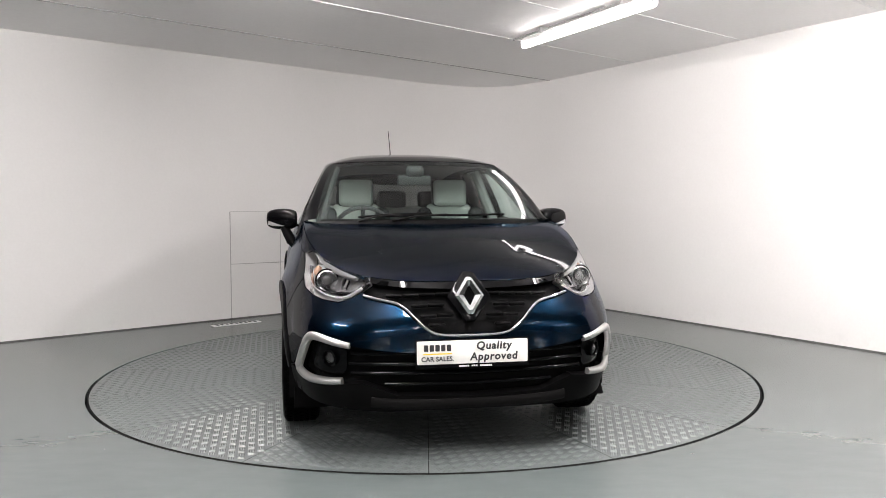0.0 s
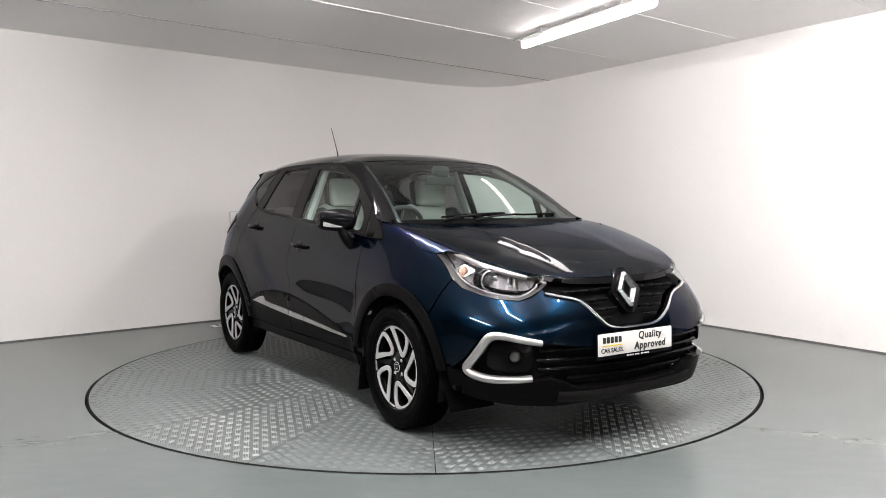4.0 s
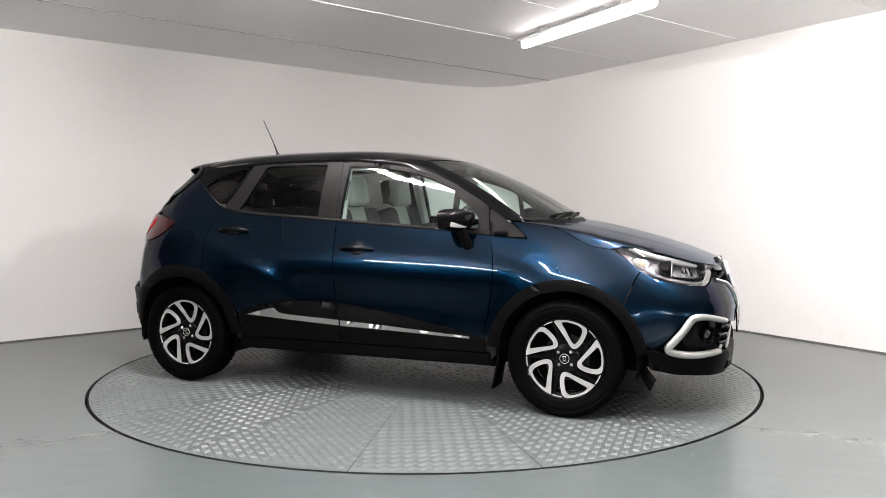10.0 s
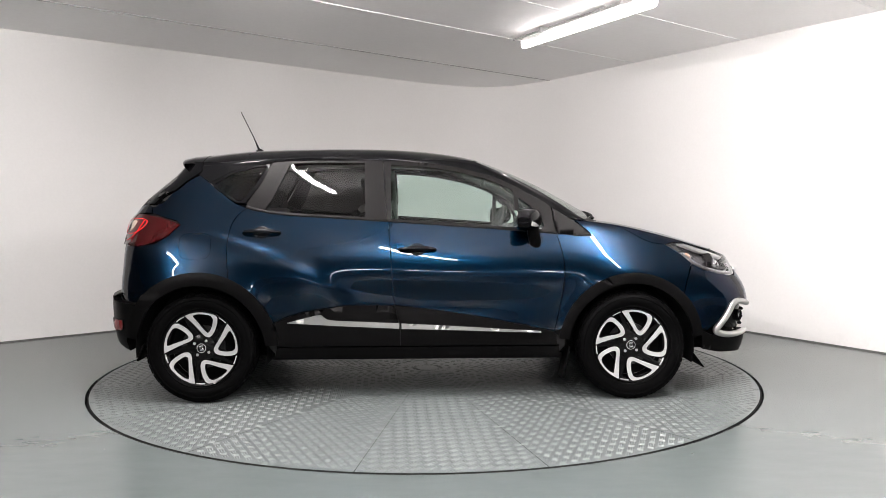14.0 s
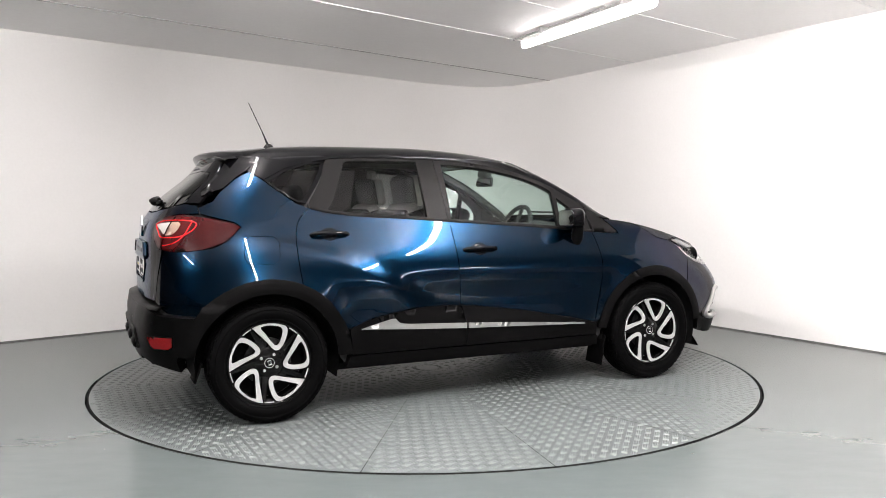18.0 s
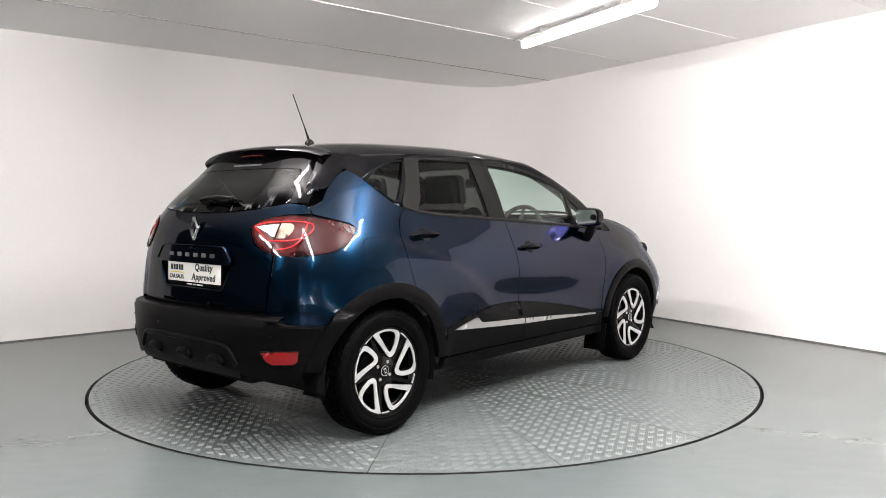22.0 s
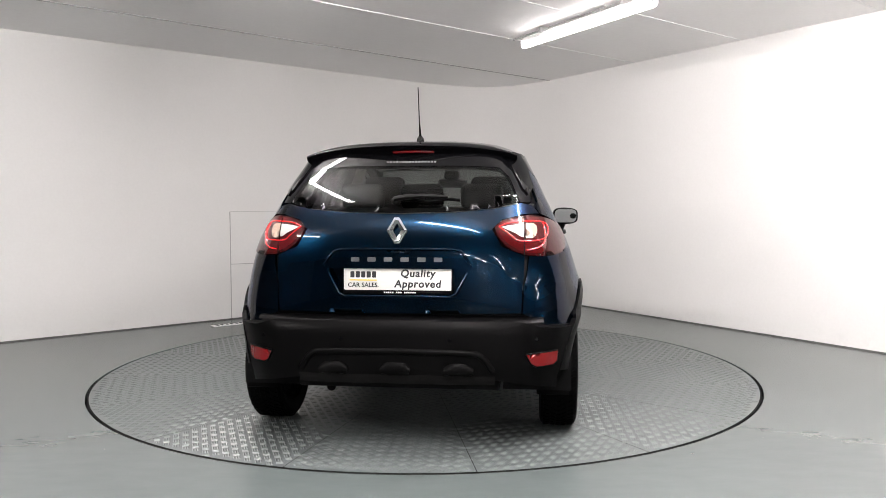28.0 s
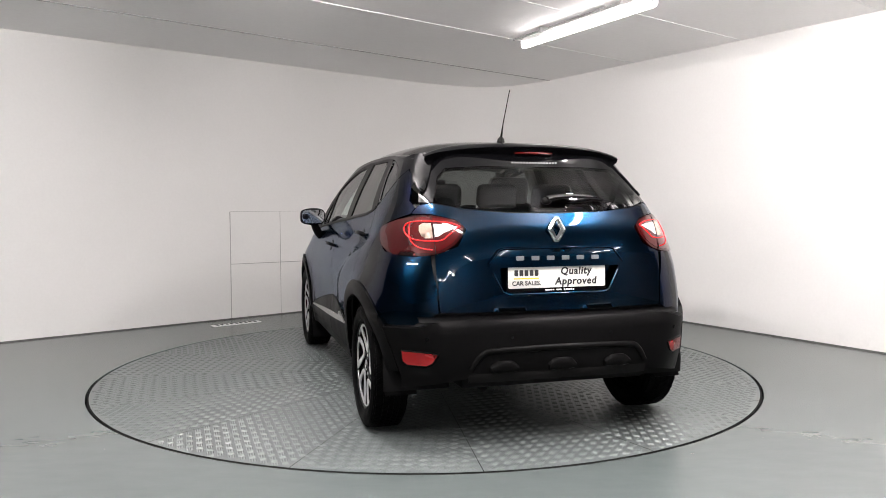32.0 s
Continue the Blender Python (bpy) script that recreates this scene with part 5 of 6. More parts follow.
# bumper detail: lower fold, reflectors, sensors
fold = [(0.46, 0.405), (0.43, 0.455), (0.40, 0.483), (0.36, 0.492), (0.20, 0.496), (0.0, 0.498)]
pts = [(S_END - at_y(y, z, True)[0], z) for y, z in spline(fold, 4)]
path = pts + [(-u, z) for u, z in reversed(pts[:-1])]
ribbon("bumper_fold", path, 0.030, 0.016, GRAIN_BLACK, surf=tail_surf, label="raised fold of the bumper")
for y0 in (-0.30, 0.0, 0.30):
    u0 = (S_END - at_y(abs(y0), 0.42, True)[0]) * (1 if y0 >= 0 else -1)
    ribbon("bumper_pad", [(u0 - 0.07 + 0.02 * k, 0.405 + 0.012 * math.sin(math.pi * k / 7)) for k in range(8)], [0.03, 0.05, 0.06, 0.06, 0.06, 0.06, 0.05, 0.03], 0.024, GRAIN_BLACK, surf=tail_surf)
low_edge = [(S_END - at_y(0.47, 0.36, True)[0]) * k / 10 for k in range(-10, 11)]
ribbon("bumper_lip", [(u, 0.365) for u in low_edge], 0.05, 0.006, SATIN_BLACK, surf=tail_surf)


def bumper_side(sg):
    refl = rear_line([(0.612, 0.484), (0.68, 0.490), (0.757, 0.490), (0.752, 0.440), (0.735, 0.425), (0.66, 0.424), (0.635, 0.440)])
    panel("reflector", skin, flip(refl, sg), RED_GUIDE, car, step=0.025, depth=0.01, gap=0, lift=0.009, label="red rear reflector")
    rim = [(sg * s, z) for s, z in tidy(refl, 0.03)]
    ribbon("reflector_rim", rim + rim[:1], 0.010, 0.010, GRAIN_BLACK)
    for y0 in (0.26, 0.66):
        m = skin_frame(sg * at_y(y0, 0.555, True)[0], 0.555, 0.003)
        part("parking_sensor", set_bm(lathe_bm([(0.0, 0.003), (0.008, 0.003), (0.010, 0.0), (0.012, -0.002)], 16, "z"), m), GLOSS_BLACK, car)


both(bumper_side)

# roof spoiler with brake light
def lip_edge(v):
    e = abs(v)
    return Vector((-1.556 + 0.085 * e ** 2.3, v * 0.560, 1.501 - 0.040 * e ** 2.4 - 0.012 * e ** 10))


rows = []
for v in np.linspace(-1, 1, 29):
    a = Vector(roof_surf(-1.36, v * 0.995)) + Vector((0, 0, 0.002))
    t = lip_edge(v)
    m = (a + t) / 2 + Vector((0, 0, 0.006))
    u = math.copysign(min(abs(v), 0.9) * 0.50, v)
    back = Vector((t.x + 0.055, t.y * 0.96, t.z - 0.062))
    rows.append([a, m, t + Vector((0.010, 0, 0.001)), t + Vector((-0.001, 0, -0.008)), t + Vector((0.010, 0, -0.026)), back, Vector((t.x + 0.02, t.y * 0.97, t.z - 0.115))])
loft("spoiler", rows, GLOSS_BLACK, car, "gloss black roof spoiler")
path = [Vector((-1.532 + 0.01 * (k / 6) ** 2, 0.105 * k / 6 - 0.025, 1.462)) for k in range(-6, 7)]
part("brake_light", tube_bm(path, 0.011, 10, flat=0.8), RED_LENS, car, "red high brake light under the spoiler")
for k in range(16):
    y0 = 0.105 - 0.0165 * k
    bar("small_bar", 0.011, 0.011, (0, 0, 0), on_tail(y0, 1.408, 0.004), FAINT_INK, car, d=0.0008)
# raised rims of the plate recess and of its brow
ring = tidy(NICHE, 0.03)
lower = [tuple(q) for q in ring if q[1] < 0.868]
start = max(range(len(lower)), key=lambda i: math.hypot(lower[i][0] - lower[i - 1][0], lower[i][1] - lower[i - 1][1]))
ribbon("recess_rim", lower[start:] + lower[:start], 0.012, 0.006, PAINT, surf=tail_surf)
ring = [tuple(q) for q in tidy(brow_out, 0.03) if q[1] > 0.89]
start = max(range(len(ring)), key=lambda i: math.hypot(ring[i][0] - ring[i - 1][0], ring[i][1] - ring[i - 1][1]))
ribbon("brow_rim", ring[start:] + ring[:start], 0.012, 0.008, PAINT, surf=tail_surf, lift=0.012)
# rear wiper
def gl(u, z, off):
    p = Vector(tail_surf(u, z))
    return p + Vector((-0.8, 0, 0.6)) * off


part("rear_wiper", tube_bm([gl(-0.30, 1.207, 0.030), gl(-0.15, 1.212, 0.032), gl(-0.03, 1.205, 0.034), gl(0.02, 1.196, 0.034)], [0.012, 0.019, 0.023, 0.024], 10, flat=0.6), SATIN_BLACK, car, "black rear wiper arm")
part("wiper_blade", tube_bm([gl(-0.37 + 0.04 * k, 1.200 + 0.006 * math.sin(k), 0.014) for k in range(9)], 0.008, 8), RUBBER, car)
part("wiper_boss", set_bm(dome_bm(0.026, 0.026, 0.020, 16, 8), Matrix.Translation(gl(0.01, 1.195, 0.018))), SATIN_BLACK, car)
# antenna
part("aerial_base", set_bm(dome_bm(0.034, 0.022, 0.036, 18, 10, True), Matrix.Translation((-1.105, 0, 1.548))), SATIN_BLACK, car)
part("aerial", tube_bm([(-1.108, 0, 1.572), (-1.125, 0, 1.612), (-1.145, 0, 1.66), (-1.23, -0.006, 1.838)], [0.008, 0.0055, 0.0032, 0.0026], 8), SATIN_BLACK, car, "thin black whip aerial")

# ---- flank fittings ----


INDICATOR = grained("clear_indicator", (0.50, 0.49, 0.48), 0.16, 0.3, grain=140, vary=0.3, coat=1.0, rvary=0.03, big=40)


def fittings(sg):
    for x0, z0 in ((-0.002, 0.916), (-0.942, 1.020)):
        s0 = at_x(x0, z0)[0]
        m = skin_frame(sg * s0, z0)
        f = m if sg < 0 else m @ Matrix.Rotation(math.pi, 4, "Z")
        cup = part("handle_cup", set_bm(dome_bm(0.050, 0.040, 0.004, 24, 8), f @ Matrix.Translation((0.0, 0.004, 0.0))), GLOSS_BLACK, car)
        path = [(-0.112, 0, 0.004), (-0.100, 0, 0.020), (-0.06, 0, 0.034), (0, 0, 0.037), (0.06, 0, 0.034), (0.100, 0, 0.022), (0.114, 0, 0.004)]
        bm = tube_bm(path, [0.008, 0.011, 0.012, 0.0125, 0.012, 0.011, 0.008], 12, flat=0.6)
        part("door_handle", set_bm(bm, f), GLOSS_BLACK, car, "gloss black door handle")
    # mirror
    head = new("door_mirror")
    head.parent = car
    tagged(head, "gloss black door mirror with clear indicator")

    def shell(t, b, off=0.0):
        """The housing: t from root to tip, b round it."""
        r = max(0.05, math.sqrt(max(0.0, 1 - t * t))) ** 0.42
        fx, bx = 0.768 - 0.036 * (t + 1) ** 1.45, 0.596 - 0.008 * (t + 1)
        hz = (0.066 - 0.003 * t) * r + off
        cx, hx = (fx + bx) / 2, (fx - bx) / 2 * (0.6 + 0.4 * r) + off
        c, s_ = math.cos(b), math.sin(b)
        px = abs(c) ** (0.7 if c > 0 else 0.35) * (1 if c > 0 else -1)
        return Vector((cx + hx * px, sg * (0.885 + (0.095 + off) * t), 1.101 + hz * abs(s_) ** 0.75 * (1 if s_ > 0 else -1)))

    loft("mirror_shell", [[shell(-math.cos(math.pi * k / 18), 2 * math.pi * j / 32) for j in range(32)] for k in range(19)], GLOSS_BLACK, head, closed=True)
    rows = []
    for k in range(12):
        q = k / 11
        a0, a1 = -0.10 - 0.42 * (1 - q), -0.56 - 0.12 * q
        rows.append([shell(-0.15 + 1.03 * q, a0 + (a1 - a0) * j / 6, 0.0016) for j in range(7)])
    loft("mirror_indicator", rows, INDICATOR, head, "clear side indicator")
    bm = extrude_poly(rounded(-0.083, -0.050, 0.083, 0.052, 0.035, 5), 0.004, Matrix.Translation((0.590, sg * 0.885, 1.101)) @ Matrix((Vector((0, -1, 0)), Vector((0, 0, 1)), Vector((-1, 0, 0)))).transposed().to_4x4())
    part("mirror_glass", bm, MIRROR, head, "silvered mirror glass", smooth=False)
    foot = [Vector((0.695, sg * 0.872, 1.055)), Vector((0.70, sg * 0.850, 1.010)), Vector((0.712, sg * 0.828, 0.970)), Vector((0.718, sg * 0.808, 0.938))]
    part("mirror_stalk", tube_bm(foot, [0.034, 0.038, 0.040, 0.032], 14, flat=0.75), GRAIN_BLACK, head)
    # mud flaps
    part("mud_flap", box_bm(0.012, 0.17, 0.20, (0.905, sg * 0.775, 0.225), 0.004, Matrix.Rotation(0.18, 3, "Y")), RUBBER, car, "black rubber mud flap")
    part("mud_flap", box_bm(0.012, 0.16, 0.11, (-1.675, sg * 0.745, 0.300), 0.004, Matrix.Rotation(0.35, 3, "Y")), RUBBER, car, "black rubber mud flap")
    part("air_deflector", box_bm(0.010, 0.26, 0.11, (1.735, sg * 0.68, 0.225), 0.004, Matrix.Rotation(-0.65, 3, "Y")), RUBBER, car)
    # belt strip
    path = [(sg * s, z) for s, z in side_line(run(BELT, 0.85, -1.04, 30, 0.006))]
    ribbon("belt_strip", path, 0.018, 0.006, SATIN_BLACK)


both(fittings)
# front wipers and cowl
rows = [[Vector(screen_surf(u, 0.0)) + Vector((dx, 0, dz)) for u in np.linspace(-0.93, 0.93, 25)] for dx, dz in ((0.035, -0.030), (0.012, -0.014), (0.002, -0.004), (-0.03, 0.006))]
loft("cowl", rows, GRAIN_BLACK, car, "black plastic cowl under the windscreen")
for pts in ([(0.45, 0.025), (0.10, 0.04), (-0.30, 0.04), (-0.62, 0.05)], [(0.62, 0.02), (0.40, 0.045), (0.20, 0.055), (0.02, 0.06)]):
    blade = [Vector(screen_surf(u, v)) + Vector((0.4, 0, 0.9)) * 0.008 for u, v in spline([(-q[0], q[1]) for q in pts], 4)]
    part("wiper_blade", tube_bm(blade, 0.006, 8), RUBBER, car)
for u0, u1 in ((-0.35, 0.10), (-0.62, -0.28)):
    a = Vector(screen_surf(u0, 0.0)) + Vector((0.012, 0, -0.004))
    b = Vector(screen_surf(u1, 0.042)) + Vector((0.006, 0, 0.012))
    part("wiper_arm", tube_bm([a, a * 0.6 + b * 0.4 + Vector((0.004, 0, 0.008)), b], [0.011, 0.009, 0.006], 8, flat=0.6), SATIN_BLACK, car)
both(lambda sg: part("inner_pillar", tube_bm([Vector(screen_surf(sg * 0.95, v)) + Vector((-0.03, -sg * 0.02, -0.035)) for v in np.linspace(-0.02, 0.98, 9)], 0.026, 8), DASH, car))


# ---- wheels ----
RIM = 0.226


def wheel_thing():
    """Seen from outside: x to the car's nose, z up, outwards along -y."""
    w = new("wheel")
    tagged(w, "black tyre on a five-loop black and silver alloy wheel")
    prof = [(0.222, 0.070), (0.236, 0.084), (0.240, 0.088), (0.246, 0.087), (0.262, 0.094), (0.284, 0.0965), (0.290, 0.0945), (0.296, 0.0965), (0.312, 0.090), (0.322, 0.078), (0.3255, 0.06), (0.3255, -0.06), (0.322, -0.078), (0.312, -0.090), (0.290, -0.096), (0.236, -0.084), (0.222, -0.070)]
    tyre = part("tyre", lathe_bm([(r, -a) for r, a in prof], 72), RUBBER, w, "black rubber tyre", sharp=25)
    # tread blocks in five ribs
    verts, faces = [], []
    for row, (y0, wd, n, skew) in enumerate(((-0.062, 0.030, 64, 0.02), (-0.028, 0.022, 60, 0.03), (0.0, 0.020, 60, 0.0), (0.028, 0.022, 60, -0.03), (0.062, 0.030, 64, -0.02))):
        for k in range(n):
            a0 = 2 * math.pi * (k + 0.5 * (row % 2)) / n
            a1 = a0 + 2 * math.pi / n * 0.74
            b = len(verts)
            for yy, sk in ((y0 - wd / 2, -skew), (y0 + wd / 2, skew)):
                for a in (a0 + sk, a1 + sk):
                    for r in (0.3240, 0.3300 if row in (1, 2, 3) else 0.3285):
                        verts.append((r * math.cos(a), yy, r * math.sin(a)))
            faces += [tuple(b + q for q in f) for f in ((1, 3, 7, 5), (0, 1, 5, 4), (3, 2, 6, 7), (0, 2, 3, 1), (4, 5, 7, 6))]
    tagged(mesh_ob("tread", verts, faces, RUBBER, tyre), kind="stuff")
    bm = bmesh.new()
    for k in range(36):
        for sgn in (-1,):
            box_bm(0.022, 0.004, 0.010, (0, sgn * 0.083, 0.317), 0.0, bm=bm)
            bmesh.ops.rotate(bm, cent=(0, 0, 0), matrix=Matrix.Rotation(2 * math.pi / 36, 3, "Y"), verts=bm.verts)
    tagged(part("shoulder_tread", bm, RUBBER, tyre, smooth=False), kind="stuff")
    rim = part("rim", lathe_bm([(0.224, 0.07), (0.205, 0.05), (0.195, 0.0), (0.200, -0.05), (0.218, -0.066), (0.228, -0.072), (0.231, -0.078), (0.227, -0.082), (0.219, -0.078), (0.214, -0.066)], 72), ALLOY_BLACK, w, "gloss black wheel rim")
    part("brake_disc", lathe_bm([(0.02, -0.012), (0.075, -0.012), (0.076, -0.022), (0.130, -0.022), (0.132, -0.006), (0.02, -0.004)], 48), DARK_STEEL, rim, "dark steel brake disc")
    part("dark_well", lathe_bm([(0.01, 0.03), (0.20, 0.03)], 36), DARK_GAP, rim)
    face = Matrix((Vector((1, 0, 0)), Vector((0, 0, 1)), Vector((0, -1, 0)))).transposed().to_4x4()
    outer = [(-0.22, 0.965), (-0.09, 0.985), (0.08, 0.985), (0.26, 0.95), (0.40, 0.90), (0.53, 0.83), (0.595, 0.745), (0.605, 0.66), (0.57, 0.56), (0.49, 0.42), (0.40, 0.31), (0.31, 0.25), (0.23, 0.25), (0.16, 0.31), (0.08, 0.46), (-0.02, 0.64), (-0.13, 0.82)]
    inner = [(0.00, 0.905), (0.12, 0.91), (0.25, 0.88), (0.38, 0.83), (0.46, 0.775), (0.49, 0.70), (0.475, 0.62), (0.42, 0.51), (0.35, 0.415), (0.29, 0.365), (0.24, 0.37), (0.195, 0.43), (0.13, 0.57), (0.06, 0.73), (0.00, 0.85)]

    def loop_surf(u, v, dish):
        r = np.hypot(u, v)
        return np.stack([u * RIM, -(0.066 + 0.012 * np.clip(r, 0, 1) ** 2 - dish) + 0 * u, v * RIM], -1)

    def sheet(name, outl, holes, dish, depth, mat, label=""):
        uv, tris = cut_sheet([tidy(o, 0.06) for o in [outl] + holes])
        P = loop_surf(uv[:, 0], uv[:, 1], dish)
        bm = bmesh.new()
        vs = [bm.verts.new(p) for p in P]
        for f in tris:
            bm.faces.new([vs[i] for i in f])
        ext = bmesh.ops.extrude_face_region(bm, geom=list(bm.faces))
        bmesh.ops.translate(bm, vec=(0, depth, 0), verts=[q for q in ext["geom"] if isinstance(q, bmesh.types.BMVert)])
        return bm

    sm = lambda pts: spline(pts + pts[:1], 3)[:-1]
    for k in range(5):
        rot = Matrix.Rotation(2 * math.pi * k / 5, 4, "Y")
        part("spoke_loop", set_bm(sheet("loop", sm(outer), [sm(inner)], 0.0, 0.006, ALLOY), rot), ALLOY, rim, "machined silver loop", sharp=30)
        back = [(u * 1.0, v) for u, v in shrink(tidy(sm(outer), 0.06), -0.012)]
        part("spoke_back", set_bm(sheet("back", back, [[(u, v) for u, v in shrink(tidy(sm(inner), 0.06), 0.02)]], 0.006, 0.030, ALLOY_BLACK), rot), ALLOY_BLACK, rim, sharp=30)
        arm = [(-0.02, 0.20), (0.14, 0.16), (0.28, 0.22), (0.33, 0.33), (0.22, 0.40), (0.10, 0.46)]
        part("spoke_arm", set_bm(sheet("arm", arm, [], 0.010, 0.030, ALLOY_BLACK), rot), ALLOY_BLACK, rim, sharp=30)
        a0, a1 = radians(104.5), radians(118.5)
        arc = [(0.985 * math.cos(a0 + (a1 - a0) * q / 6), 0.985 * math.sin(a0 + (a1 - a0) * q / 6)) for q in range(7)] + [(0.94 * math.cos(a1 + (a0 - a1) * q / 6), 0.94 * math.sin(a1 + (a0 - a1) * q / 6)) for q in range(7)]
        part("rim_mark", set_bm(sheet("mark", arc, [], 0.0, 0.006, ALLOY), rot), ALLOY, rim, smooth=False)
        sp = [(-0.10, 0.30), (-0.30, 0.97), (-0.24, 0.985), (-0.02, 0.50), (0.06, 0.34)]
        part("spoke_blade", set_bm(sheet("blade", sp, [], 0.014, 0.03, ALLOY_BLACK), rot), ALLOY_BLACK, rim, smooth=False)
    part("hub", lathe_bm([(0.0, -0.058), (0.075, -0.058), (0.085, -0.050), (0.088, -0.02)], 40), ALLOY_BLACK, rim)
    cap = part("centre_cap", lathe_bm([(0.0, -0.068), (0.022, -0.068), (0.026, -0.066), (0.028, -0.056)], 32), GLOSS_BLACK, rim)
    part("cap_ring", lathe_bm([(0.0245, -0.0685), (0.026, -0.0695), (0.028, -0.067)], 32), ALLOY, cap)
    part("cap_mark", set_bm(emblem(face @ Matrix.Translation((0, 0, 0.069)), 0.010, 0.015, 0.12), Matrix.Identity(4)), BRIGHT, cap, sharp=15)
    for k in range(4):
        a = radians(45 + 90 * k)
        bm = lathe_bm([(0.0, -0.062), (0.007, -0.063), (0.0095, -0.060), (0.0095, -0.050)], 6)
        bmesh.ops.translate(bm, vec=(0.050 * math.cos(a), 0, 0.050 * math.sin(a)), verts=bm.verts)
        part("wheel_bolt", bm, STEEL, rim, smooth=False)
    return w


wheel = wheel_thing()
first = True
TRACK = 0.776
for x0 in (AXLE, -AXLE):
    for sg in (-1, 1):
        m = pose(x0, sg * TRACK, HUB_Z + 0.0045, rz=0 if sg < 0 else 180) @ Matrix.Rotation(radians({(1, -1): -4, (-1, -1): -13, (1, 1): 30, (-1, 1): 50}[(1 if x0 > 0 else -1, sg)]), 4, "Y")
        if first:
            wheel.parent, wheel.matrix_basis = car, m
            first = False
        else:
            copy_thing(wheel, m)

# ---- inside and underneath ----


def liner(sg):
    for x0 in (AXLE, -AXLE):
        rows = []
        for y in (0.50, 0.835):
            rows.append([Vector((x0 + 0.395 * math.cos(radians(a)), sg * y, HUB_Z + 0.395 * math.sin(radians(a)))) for a in range(-16, 197, 12)])
        loft("wheel_liner", rows, DARK_GAP, car)
        bm = bmesh.new()
        bm.faces.new([bm.verts.new((x0 + 0.40 * math.cos(radians(a)), sg * 0.50, HUB_Z + 0.40 * math.sin(radians(a)))) for a in range(-16, 197, 12)])
        part("wheel_liner", bm, DARK_GAP, car)
    shell = side_line([(1.55, 0.92), (1.0, 0.975), (0.3, 1.02), (-0.9, 1.08), (-1.25, 1.18), (-1.52, 1.20)]) + rear_line([(0.60, 1.16), (0.60, 0.90), (0.60, 0.45)])
    shell += side_line([(-1.78, 0.45)] + arc_pts(-AXLE, HUB_Z, 0.405, 165, 0, 16) + [(-0.85, 0.27), (0.85, 0.27)] + arc_pts(AXLE, HUB_Z, 0.405, 180, 30, 16) + [(1.72, 0.62), (1.62, 0.85)])
    panel("inner_shell", inset(0.030), flip(shell, sg), DARK_CLOTH, car, step=0.08, gap=0, depth=0.004, label="dark inner shell and door trim")


both(liner)
part("underbody", box_bm(1.80, 1.50, 0.04, (0, 0, 0.255), 0.01), DARK_GAP, car)
part("underbody", box_bm(1.10, 0.98, 0.05, (1.38, 0, 0.27), 0.01), DARK_GAP, car)
part("underbody", box_bm(1.00, 0.98, 0.05, (-1.38, 0, 0.33), 0.01), DARK_GAP, car)
part("engine_block", box_bm(1.05, 0.96, 0.52, (1.40, 0, 0.53), 0.04), DARK_GAP, car)
part("bulkhead", box_bm(0.04, 1.46, 0.70, (0.90, 0, 0.62), 0.01), DARK_GAP, car)
part("boot_floor", box_bm(0.86, 0.98, 0.06, (-1.38, 0, 0.66), 0.01), DARK_CLOTH, car)
part("tail_backing", box_bm(0.03, 1.05, 0.66, (-1.80, 0, 0.76), 0.01), DARK_GAP, car)
for x0 in (AXLE, -AXLE):
    part("axle", tube_bm([(x0, -0.70, 0.31), (x0, 0, 0.29), (x0, 0.70, 0.31)], 0.04, 10), DARK_GAP, car)
part("exhaust", tube_bm([(-1.55, 0.36, 0.30), (-1.70, 0.36, 0.295), (-1.80, 0.35, 0.285)], 0.022, 14), GRAIN_BLACK, car, "short dark exhaust pipe")

HEADLINER = grained("headlining", (0.30, 0.30, 0.29), 0.9, grain=200, vary=0.1)
panel("headlining", lambda x, v: roof_surf(x, v * 0.93) - np.stack([0 * x, 0 * x, 0.035 + 0 * x], -1), [(0.33, -1), (0.39, 0), (0.33, 1), (-1.45, 1), (-1.45, -1)], HEADLINER, car, step=0.12, gap=0, depth=0.004)
# dashboard
rows = []
for y in np.linspace(-0.68, 0.68, 15):
    k = 1 - (y / 0.70) ** 2
    hood = 0.035 * math.exp(-((y + 0.36) / 0.17) ** 2)
    rows.append([Vector((0.86 + 0.22 * k, y, 1.045)), Vector((0.80 + 0.12 * k, y, 1.045 + 0.3 * hood)), Vector((0.68, y, 1.045 + hood)), Vector((0.60, y, 1.02 + hood)), Vector((0.57, y, 0.95)), Vector((0.60, y, 0.80)), Vector((0.68, y, 0.55))])
loft("dashboard", rows, DASH, car, "dark moulded dashboard")
# steering wheel on the right
wm = pose(0.50, -0.37, 1.005, 0, -66, 0)
sw = part("steering_wheel", set_bm(tube_bm([(0.185 * math.cos(a), 0.185 * math.sin(a), 0) for a in [2 * math.pi * k / 28 for k in range(29)]], 0.016, 8), wm), DASH, car, "black three-spoke steering wheel")
part("wheel_boss", set_bm(dome_bm(0.075, 0.06, 0.03, 16, 8), wm), DASH, sw)
for a in (0, 180, 270):
    part("wheel_spoke", set_bm(tube_bm([(0.05 * math.cos(radians(a)), 0.05 * math.sin(radians(a)), 0), (0.18 * math.cos(radians(a)), 0.18 * math.sin(radians(a)), 0)], 0.014, 8), wm), DASH, sw)


def seat_shape(w, d, h, bevel, m, mat, name, parent, bulge=0.0):
    bm = box_bm(d, w, h, (0, 0, 0), bevel, seg=4)
    return part(name, set_bm(bm, m), mat, parent, sharp=60)


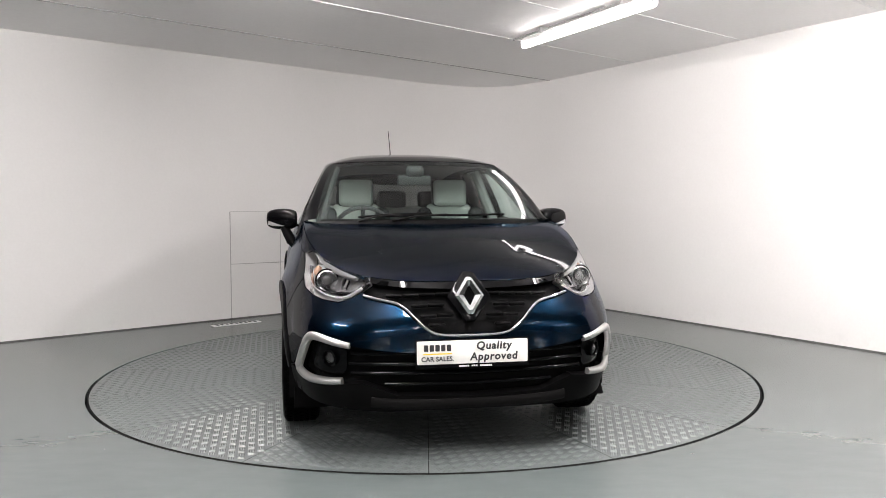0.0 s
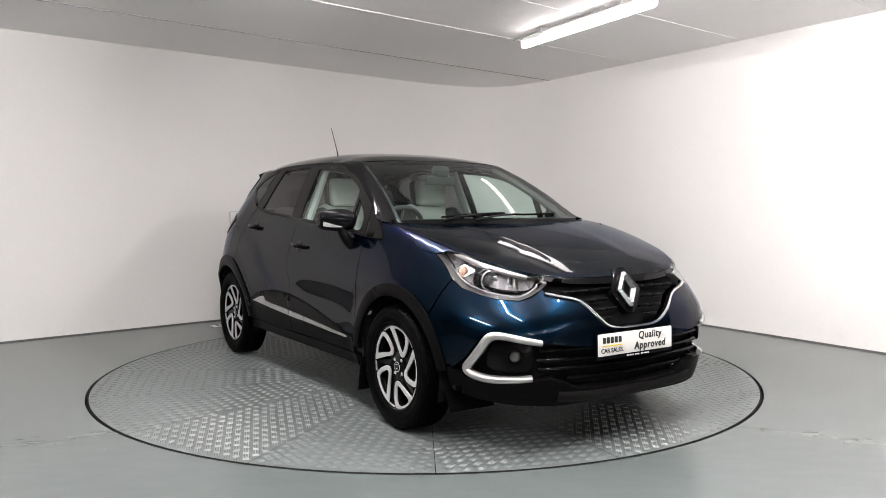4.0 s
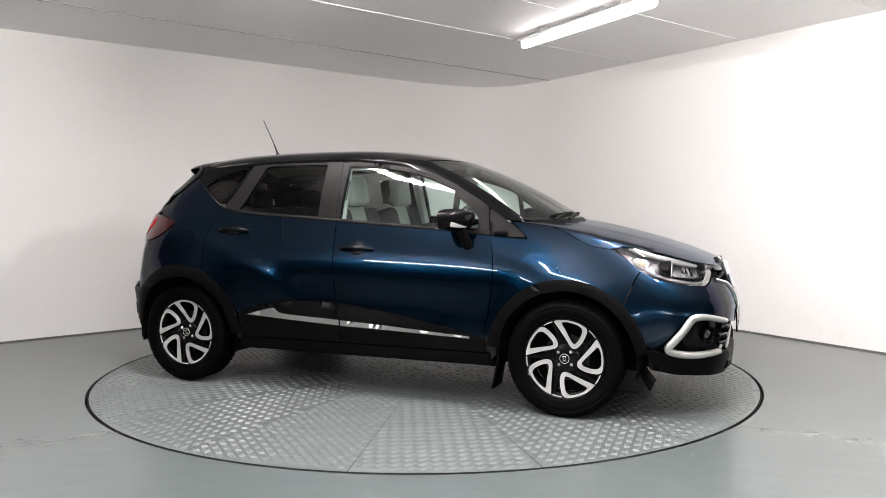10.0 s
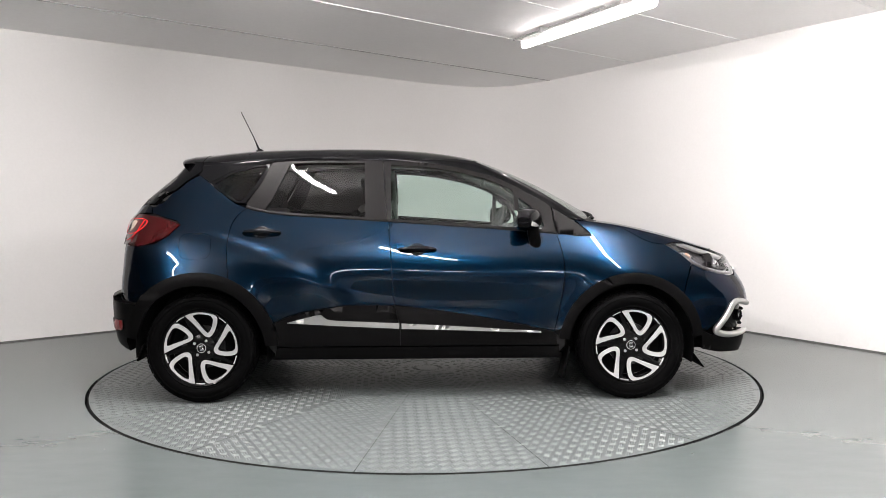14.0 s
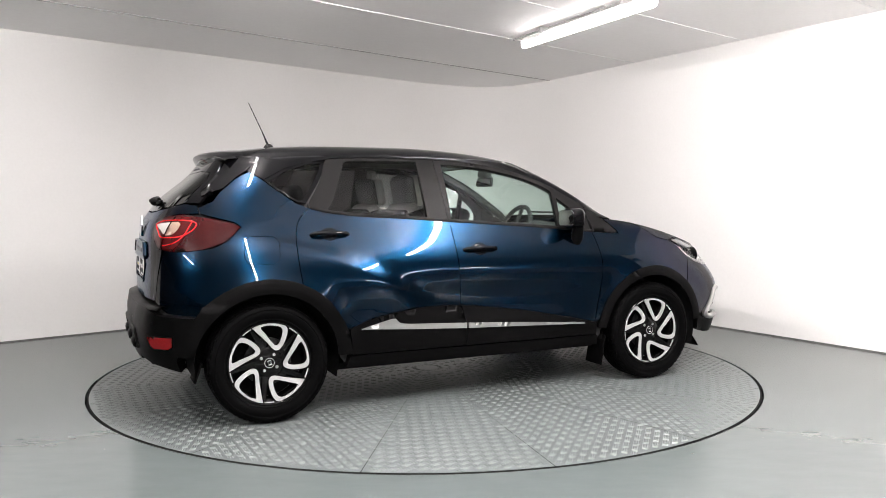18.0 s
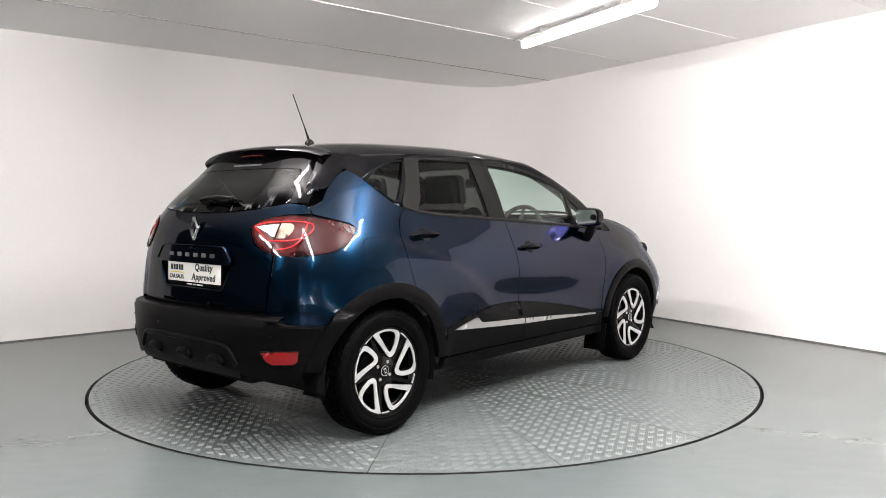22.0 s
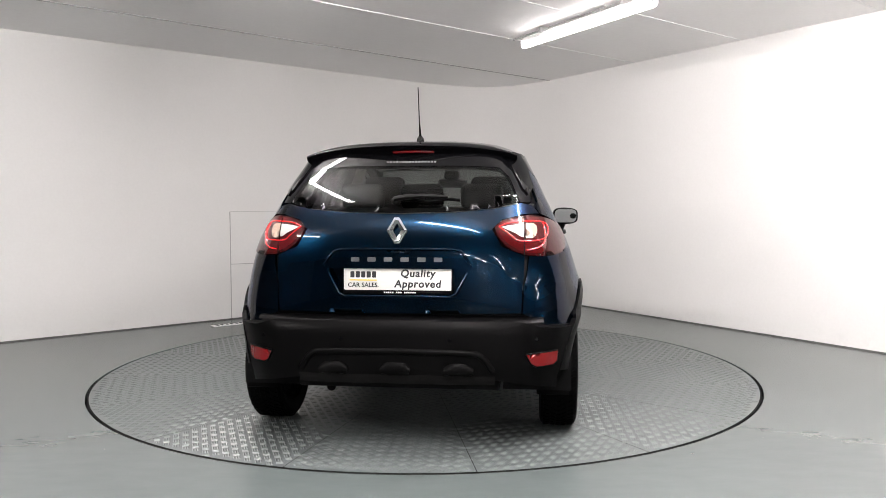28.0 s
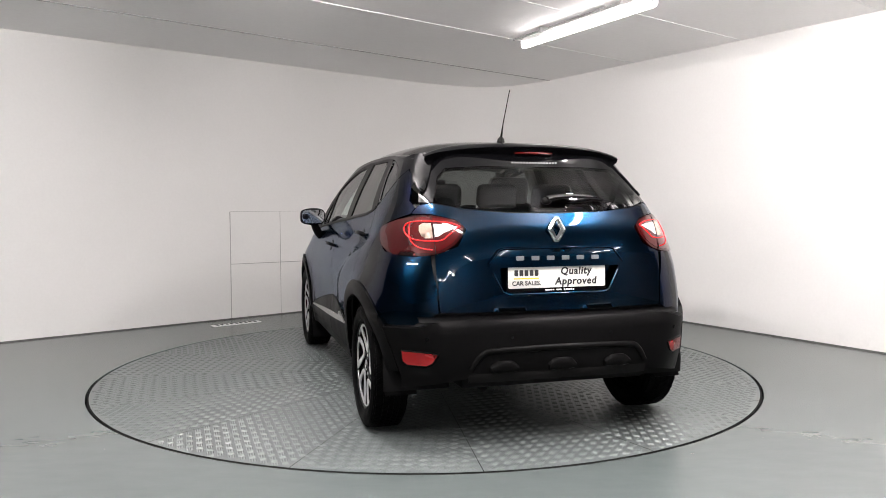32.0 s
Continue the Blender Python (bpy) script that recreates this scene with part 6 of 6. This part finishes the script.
def front_seat(y0):
    st = new("front_seat")
    st.parent = car
    tagged(st, "front seat in light grey and black leather")
    seat_shape(0.50, 0.50, 0.16, 0.06, pose(0.02, y0, 0.58, 0, -8, 0), LEATHER, "seat_cushion", st)
    back = pose(-0.25, y0, 0.90, 0, -17, 0)
    seat_shape(0.36, 0.13, 0.62, 0.055, back, LEATHER, "backrest", st)
    for k in (-1, 1):
        seat_shape(0.11, 0.19, 0.56, 0.05, back @ pose(0.03, k * 0.20, -0.02), DARK_CLOTH, "bolster", st)
    seat_shape(0.46, 0.06, 0.58, 0.03, back @ pose(-0.07, 0, 0), DARK_CLOTH, "back_cover", st)
    hm = pose(-0.285, y0, 1.275, 0, -10, 0)
    seat_shape(0.255, 0.075, 0.20, 0.035, hm @ pose(0.035, 0, 0), LEATHER, "headrest_front", st)
    seat_shape(0.27, 0.085, 0.215, 0.04, hm @ pose(-0.03, 0, 0), DARK_CLOTH, "headrest_back", st)
    for k in (-1, 1):
        part("headrest_post", tube_bm([(-0.285, y0 + k * 0.06, 1.19), (-0.30, y0 + k * 0.06, 1.10)], 0.007, 8), STEEL, st)


front_seat(-0.36)
front_seat(0.36)
rs = new("rear_bench")
rs.parent = car
tagged(rs, "rear bench in light grey and black leather")
seat_shape(1.20, 0.48, 0.16, 0.06, pose(-0.72, 0, 0.60, 0, -6, 0), LEATHER, "seat_cushion", rs)
seat_shape(1.18, 0.14, 0.58, 0.05, pose(-0.98, 0, 0.89, 0, -18, 0), LEATHER, "backrest", rs)
for y0 in (-0.40, -0.05, 0.30):
    seat_shape(0.25, 0.09, 0.15, 0.04, pose(-1.04, y0 + 0.05, 1.235, 0, -12, 0), DARK_CLOTH, "headrest", rs)
    for k in (-1, 1):
        part("headrest_post", tube_bm([(-1.04, y0 + 0.05 + k * 0.06, 1.19), (-1.05, y0 + 0.05 + k * 0.06, 1.10)], 0.006, 8), STEEL, rs)
# inside mirror and sensor housing
part("sensor_housing", box_bm(0.07, 0.12, 0.07, (0.465, -0.012, 1.412), 0.025, Matrix.Rotation(0.45, 3, "Y"), seg=3), DASH, car)
im = part("inside_mirror", box_bm(0.025, 0.225, 0.068, (0.462, -0.018, 1.352), 0.012, Matrix.Rotation(0.15, 3, "Y"), seg=3), DASH, car, "inside mirror on the windscreen")
part("mirror_glass", box_bm(0.004, 0.205, 0.052, (0.448, -0.018, 1.350), 0.001, Matrix.Rotation(0.15, 3, "Y"), seg=1), MIRROR, im)
# inner faces of the pillars
both(lambda sg: part("inner_pillar", tube_bm([Vector((-0.19, sg * 0.70, 1.05)), Vector((-0.20, sg * 0.62, 1.25)), Vector((-0.21, sg * 0.545, 1.44))], 0.035, 8), HEADLINER, car))

# ---- small things of the room ----
WALL_N = Vector((0.638, -0.770))       # out of the long wall into the room
JOINT = grained("hatch_joint", (0.46, 0.45, 0.44), 0.7, grain=60, vary=0.2)


def wall_strip(d0, z0, d1, z1, wide, name, mat, label, cat, thick=0.006):
    """A thin strip on the long wall; d is the way along it."""
    o = CORNER
    a, b = o + LDIR * d0, o + LDIR * d1
    c = (a + b) / 2 + WALL_N * thick * 0.4
    ln = math.hypot(d1 - d0, z1 - z0)
    rot = Matrix.Rotation(math.atan2(LDIR.y, LDIR.x), 3, "Z") @ Matrix.Rotation(-math.atan2(z1 - z0, d1 - d0), 3, "Y")
    bm = box_bm(ln, thick, wide, (c.x, c.y, (z0 + z1) / 2), 0.001, rot, seg=1)
    return part(name, bm, mat, None, smooth=False)


def hatch():
    """A flush access panel in the wall: outlined leaf with a cross joint."""
    o = tagged(new("access_panel"), "flush white access panel in the wall", "wall panel")
    d0, d1, top, mid = 2.166, 2.749, 1.128, 0.579
    for nm, a in (("joint", (d0, 0.0, d0, top, 0.008)), ("joint", (d1, 0.0, d1, top, 0.004)), ("joint", (d0, mid, d1 + 0.30, mid - 0.008, 0.006)), ("joint", (d0, top, d1 + 0.3, top, 0.003))):
        s = wall_strip(*a[:4], a[4], nm, JOINT, "", "")
        s.parent = o
    return o


hatch()
vent = tagged(new("floor_grating"), "small pale metal grating on the floor by the wall", "grating")
va, vb = Vector((-2.12, 2.00)), Vector((-1.715, 2.325))
vd = (vb - va).normalized()
rot = Matrix.Rotation(math.atan2(vd.y, vd.x), 3, "Z")
mid = (va + vb) / 2
part("frame", box_bm(0.51, 0.085, 0.008, (mid.x, mid.y, 0.004), 0.002, rot, seg=1), STRIP_WHITE, vent, smooth=False)
for k in range(9):
    c = mid + vd * (-0.20 + 0.05 * k)
    part("slot", box_bm(0.022, 0.05, 0.003, (c.x, c.y, 0.0088), 0.0, rot), DARK_GAP, vent, smooth=False)


def motions():
    # the table turns at an even pace and carries the car
    rows_t, rows_c = [], []
    for k in range(33):
        th = -80.964 + 5.820 * k
        rows_t.append((k, pose(0, 0, 0, rz=th)))
        rows_c.append((k, pose(0, 0, 0, rz=th) @ pose(-0.065, -0.130, 0.003)))
    walk(table, rows_t)
    walk(car, rows_c)


motions()
